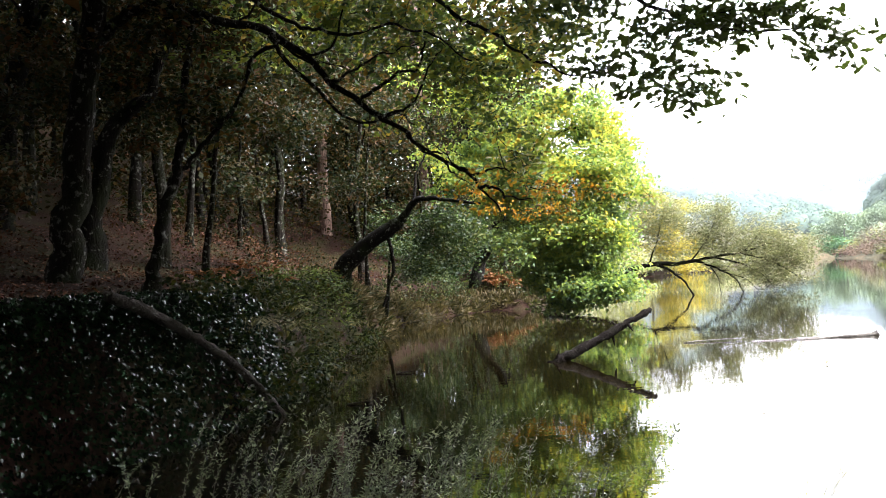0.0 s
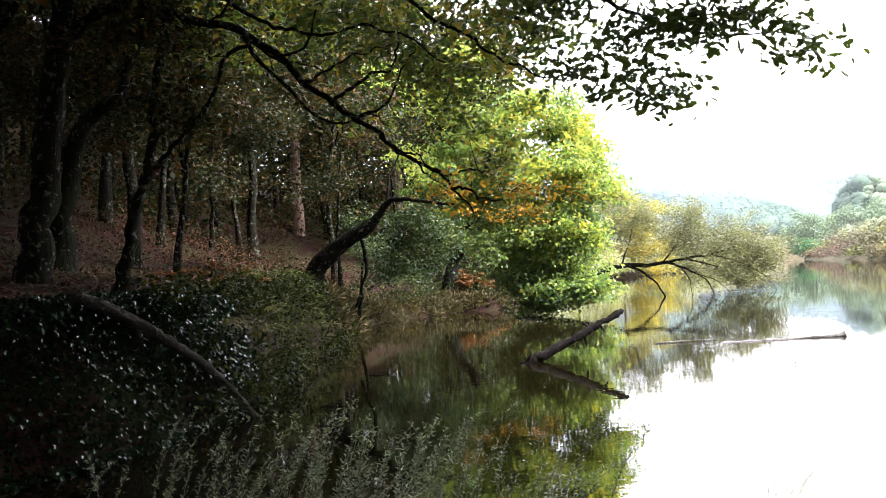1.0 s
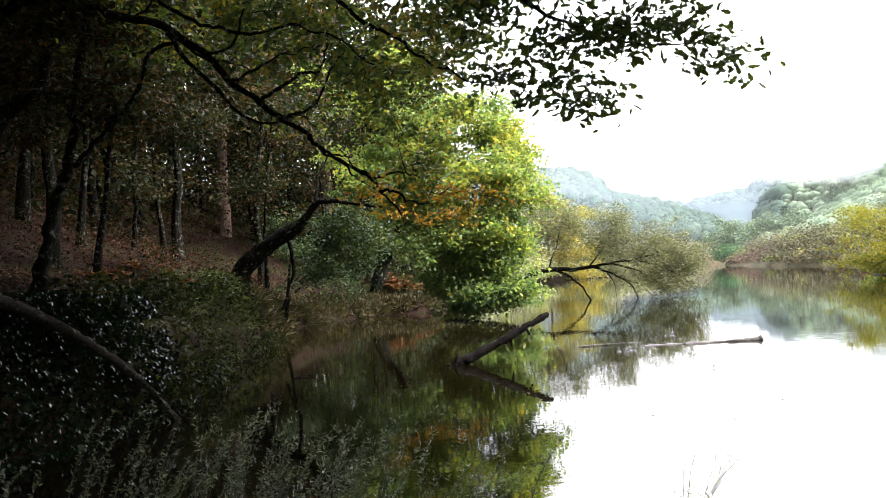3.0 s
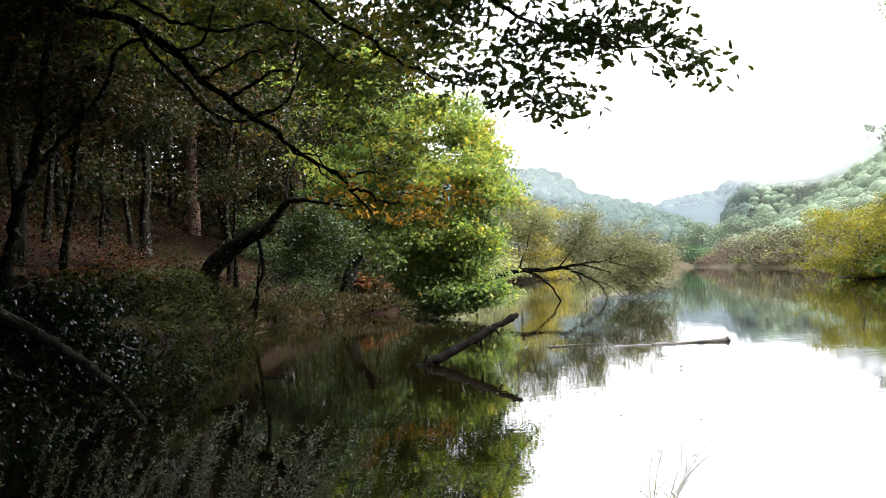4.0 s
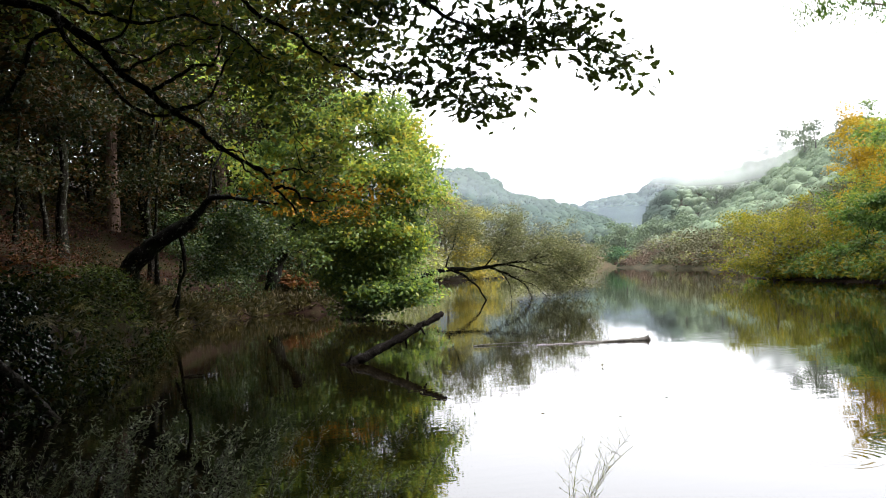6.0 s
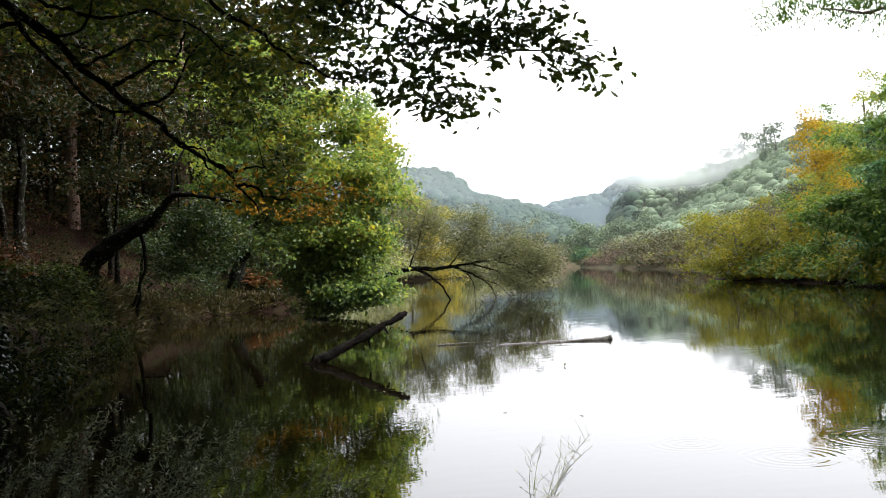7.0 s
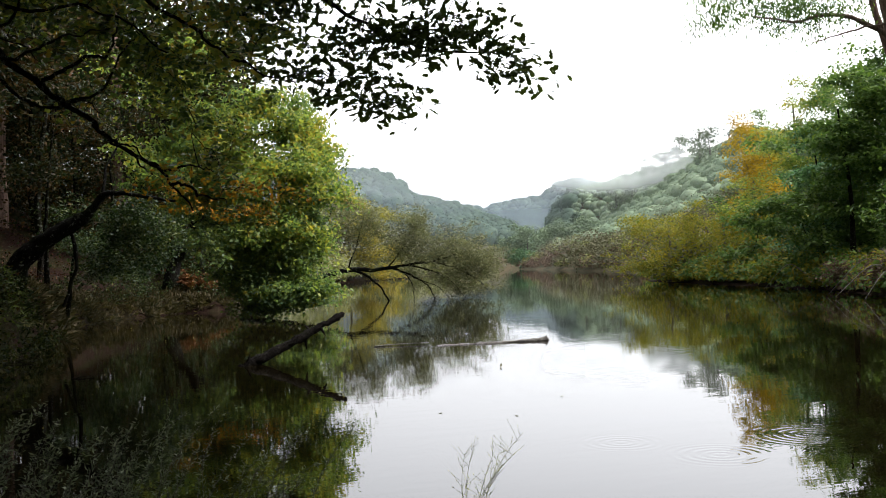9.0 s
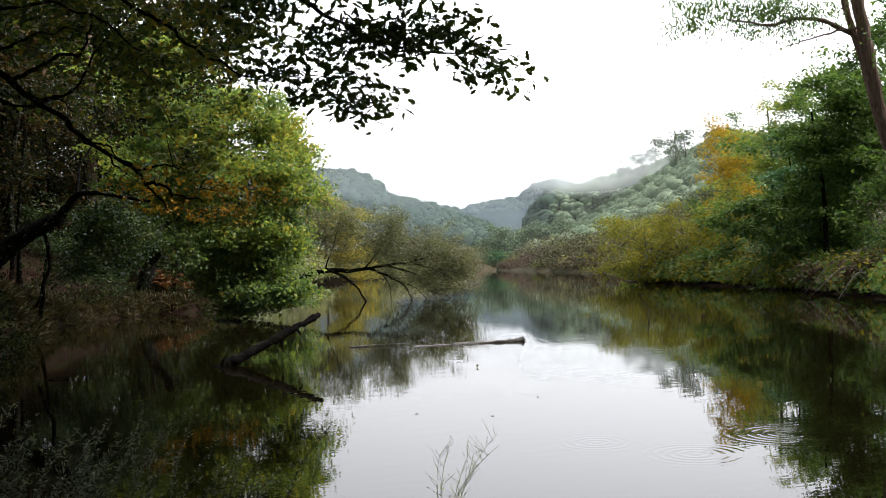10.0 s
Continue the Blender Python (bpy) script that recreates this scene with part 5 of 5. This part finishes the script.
# ---------------------------------------------------------------- hillside scrub, ridge trees and the far hills
def scrub(name, count, spots_of, size, per, leaf, mat, label, seed, core=False):
    """Hundreds of shrub domes, each one a heap of leaf sprays."""
    rng = np.random.default_rng(seed)
    x, y = spots_of(rng, count)
    s, _ = shore_distance(x, y)
    inland = 7.0 if core else 0.5
    x, y = x[s > inland], y[s > inland]
    z = ground_height(x, y)
    n = len(x)
    r = size * rng.uniform(0.5, 1.0, n) ** 1.3 * 1.35
    d = unit(rng.normal(0, 1, (n, per, 3)))
    d[..., 2] = np.abs(d[..., 2])
    c = np.stack([x, y, z], 1)[:, None] + d * (r[:, None] * rng.uniform(0.84, 1.12, (n, per)))[..., None] * np.array([1, 1, 0.95])
    c += (np.array([0, 0, 0.25]) * r[:, None])[:, None]
    ob = part(name, leaves(name, rng, c.reshape(-1, 3), leaf, "plain", 0.55, 0.1, None, 0.35, unit(d.reshape(-1, 3))), mat)
    if core:
        # the dense inner growth of each shrub, an uneven dome under its leaf sprays
        turn, rise = np.linspace(0, 2 * math.pi, 10)[:-1], np.radians([-25, 5, 32, 60, 90])
        up = np.stack([np.outer(np.cos(rise), np.cos(turn)), np.outer(np.cos(rise), np.sin(turn)), np.outer(np.sin(rise), np.ones(9))], -1).reshape(-1, 3)
        reach = r[:, None] * rng.uniform(0.72, 0.98, (n, len(up)))
        v = np.stack([x, y, z + 0.25 * r], 1)[:, None] + up[None] * reach[..., None]
        quad = np.array([(i * 9 + j, i * 9 + (j + 1) % 9, i * 9 + 9 + (j + 1) % 9, i * 9 + 9 + j) for i in range(4) for j in range(9)])
        polys = (quad[None] + (np.arange(n) * len(up))[:, None, None]).reshape(-1, 4)
        inner = part(name, fast_mesh(name, v.reshape(-1, 3), polys, True), mat)
        tagged(inner, label, "scrub", kind="stuff")
    return tagged(ob, label, "scrub", kind="stuff")


def polar(a0, a1, d0, d1):
    def spots(rng, n):
        a, d = np.radians(rng.uniform(a0, a1, n)), d0 + (d1 - d0) * rng.random(n)
        return np.sin(a) * d, np.cos(a) * d
    return spots


def spread(a0, a1, d0, d1):
    """Like polar, with even gaps, so that the shrubs stand side by side."""
    def spots(rng, n):
        k = np.arange(n) + 0.5
        a = np.radians(a0 + (a1 - a0) * ((k * 0.618034) % 1.0) + rng.normal(0, 0.12, n))
        d = np.sqrt(d0 ** 2 + (d1 ** 2 - d0 ** 2) * k / n)
        return np.sin(a) * d, np.cos(a) * d
    return spots


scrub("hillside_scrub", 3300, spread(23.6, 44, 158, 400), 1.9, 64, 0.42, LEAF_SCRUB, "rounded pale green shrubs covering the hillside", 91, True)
scrub("hillside_scrub", 700, spread(25.5, 50, 62, 172), 1.9, 90, 0.34, LEAF_GREY, "grey-brown autumn shrubs on the lower slope", 92)
scrub("shore_scrub", 190, polar(22.8, 29, 172, 200), 1.2, 60, 0.34, LEAF_BROWN, "reddish-brown scrub on the far bank", 90)
scrub("shore_scrub", 260, polar(25.5, 34.5, 88, 140), 1.3, 70, 0.38, LEAF_BROWN, "grey-brown autumn scrub above the far shore", 93)
scrub("shore_scrub", 160, polar(25.0, 34.0, 95, 160), 1.7, 60, 0.42, LEAF_GREY, "grey-green scrub above the far shore", 94)


def along_right(rng, n):
    """Places just inland of the right shore, between the near bushes and the far bend."""
    ring = np.array(RIGHT_SHORE[6:12])
    k = rng.integers(0, len(ring) - 1, n)
    t = rng.random((n, 1))
    p = ring[k] * (1 - t) + ring[k + 1] * t
    away = rng.uniform(-0.2, 2.6, n)
    return p[:, 0] + away, p[:, 1] - away * 0.3


def along_far(rng, n):
    """Places just inland of the right shore, between the far bend and the round tree."""
    ring = np.array(RIGHT_SHORE[2:6])
    k = rng.integers(0, len(ring) - 1, n)
    t = rng.random((n, 1))
    p = ring[k] * (1 - t) + ring[k + 1] * t
    away = rng.uniform(0.5, 9.0, n)
    return p[:, 0] + away, p[:, 1] - away * 0.2


scrub("shore_scrub", 230, along_far, 0.9, 60, 0.32, LEAF_BROWN, "reddish-brown scrub down to the far waterline", 102)
scrub("shore_scrub", 60, along_far, 2.2, 110, 0.42, LEAF_GREY, "grey-green scrub above the far waterline", 103)
scrub("shore_scrub", 36, along_far, 2.0, 110, 0.42, LEAF_LIME, "pale yellow-green bushes above the far waterline", 104)
scrub("shore_bushes", 260, along_right, 1.1, 80, 0.24, LEAF_OLIVE, "low olive bushes overhanging the right shore", 98)
scrub("shore_bushes", 200, along_right, 1.0, 80, 0.24, LEAF_GREEN, "low dark green bushes along the right shore", 99)


def along_left(rng, n):
    """Places just inland of the left shore beyond the willow."""
    ring = np.array(LEFT_SHORE[20:24])
    k = np.minimum((rng.random(n) ** 1.5 * (len(ring) - 1)).astype(int), len(ring) - 2)
    t = rng.random((n, 1))
    p = ring[k] * (1 - t) + ring[k + 1] * t
    away = rng.uniform(-0.3, 5.0, n)
    return p[:, 0] - away, p[:, 1] + away * 0.2


scrub("left_shore_bushes", 150, along_left, 2.3, 95, 0.34, LEAF_LIME, "pale yellow-green bushes along the left shore", 100)
scrub("left_shore_bushes", 150, along_left, 2.0, 95, 0.34, LEAF_WILLOW, "grey-green bushes along the left shore", 101)
scrub("far_wood", 1300, polar(11.5, 26, 300, 430), 3.8, 60, 0.75, LEAF_FAR, "dense wood on the far hill", 95, True)
scrub("far_wood", 1500, polar(14, 34, 640, 960), 7.0, 12, 1.6, LEAF_FAR, "dense wood on the distant hill", 96, True)
scrub("shore_trees", 90, polar(5, 11.5, 72, 125), 3.0, 160, 0.4, LEAF_WILLOW, "trees along the left shore beyond the willow", 97)

for i, (x, y, h, w, mat, words) in enumerate([(77.8, 182.5, 8.8, 8.5, LEAF_SCRUB, "round green tree at the far water's edge"), (75.4, 179.0, 3.6, 4.0, LEAF_ACACIA, "small pale round bush at the far shore"),
                                            (86.5, 188, 6.2, 6.0, LEAF_SCRUB, "grey-green tree at the far shore"), (92, 186, 6.0, 6, LEAF_SCRUB, "olive bush on the far shore")]):
    bank_tree("shore_tree", 500 + i, x, y, h, w, mat, 0.4, words, 260, 0.05, 0.2, per=26, size=0.6)
for i, (px, d, h, w) in enumerate([(29.4, 290, 9, 5), (30.3, 285, 11, 6), (31.4, 280, 10, 6), (32.2, 280, 12, 6), (33.4, 260, 11, 6), (34.0, 240, 10, 6), (35.2, 215, 7, 6), (28.4, 295, 9, 5), (36.6, 190, 6, 6), (38.2, 160, 6, 6)]):
    x, y = math.sin(radians(px)) * d, math.cos(radians(px)) * d
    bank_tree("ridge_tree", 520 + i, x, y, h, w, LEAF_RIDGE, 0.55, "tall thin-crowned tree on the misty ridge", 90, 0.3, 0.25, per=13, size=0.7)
x, y = math.sin(radians(25.9)) * 292, math.cos(radians(25.9)) * 292
bank_tree("ridge_conifer", 540, x, y, 10.5, 1.9, LEAF_FAR, 0.5, "dark pointed conifer alone on the ridge", 90, 0.1, 0.2, per=22, size=0.5)


# ---------------------------------------------------------------- mist in the valley
def mist_bank(name, centre, wide, high, mat, label):
    """A thin, gently bulging veil of droplets that faces down the valley."""
    k = np.linspace(-1, 1, 13)
    gx, gz = np.meshgrid(k, k)
    bulge = 0.06 * wide * (1 - gx ** 2)
    way = unit(np.array([centre[0], centre[1], 0]))
    side = np.array([way[1], -way[0], 0])
    v = np.stack([gx.ravel() * wide / 2, bulge.ravel(), gz.ravel() * high / 2], 1)
    i = (np.arange(12)[:, None] * 13 + np.arange(12)[None]).ravel()
    ob = part(name, fast_mesh(name, v, np.stack([i, i + 1, i + 14, i + 13], 1), True), mat)
    ob.matrix_world = Matrix(((side[0], way[0], 0, centre[0]), (side[1], way[1], 0, centre[1]), (0, 0, 1, centre[2]), (0, 0, 0, 1)))
    return tagged(ob, label, "mist", kind="stuff")


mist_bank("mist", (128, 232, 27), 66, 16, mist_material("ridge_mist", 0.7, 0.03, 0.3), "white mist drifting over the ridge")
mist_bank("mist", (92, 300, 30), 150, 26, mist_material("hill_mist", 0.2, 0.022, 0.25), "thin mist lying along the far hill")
# Sheets that stand in for distance haze, its colour put into their tint.
mist_bank("mist", (14, 226, 14), 190, 42, mist_material("valley_haze", 0.8, 0.004, 0.5, (0.27, 0.325, 0.39)), "haze-tinted sheet across the valley")
# This faint sheet is added to lighten the hill behind it.
mist_bank("mist", (84, 130, 12), 110, 34, mist_material("slope_haze", 0.06, 0.006, 0.5, (0.75, 0.8, 0.85)), "thin haze-tinted sheet added to lighten the wooded slope")
mist_bank("mist", (220, 540, 10), 700, 110, mist_material("distant_haze", 0.8, 0.003, 0.5, (0.3, 0.36, 0.43)), "haze-tinted sheet before the distant hill")
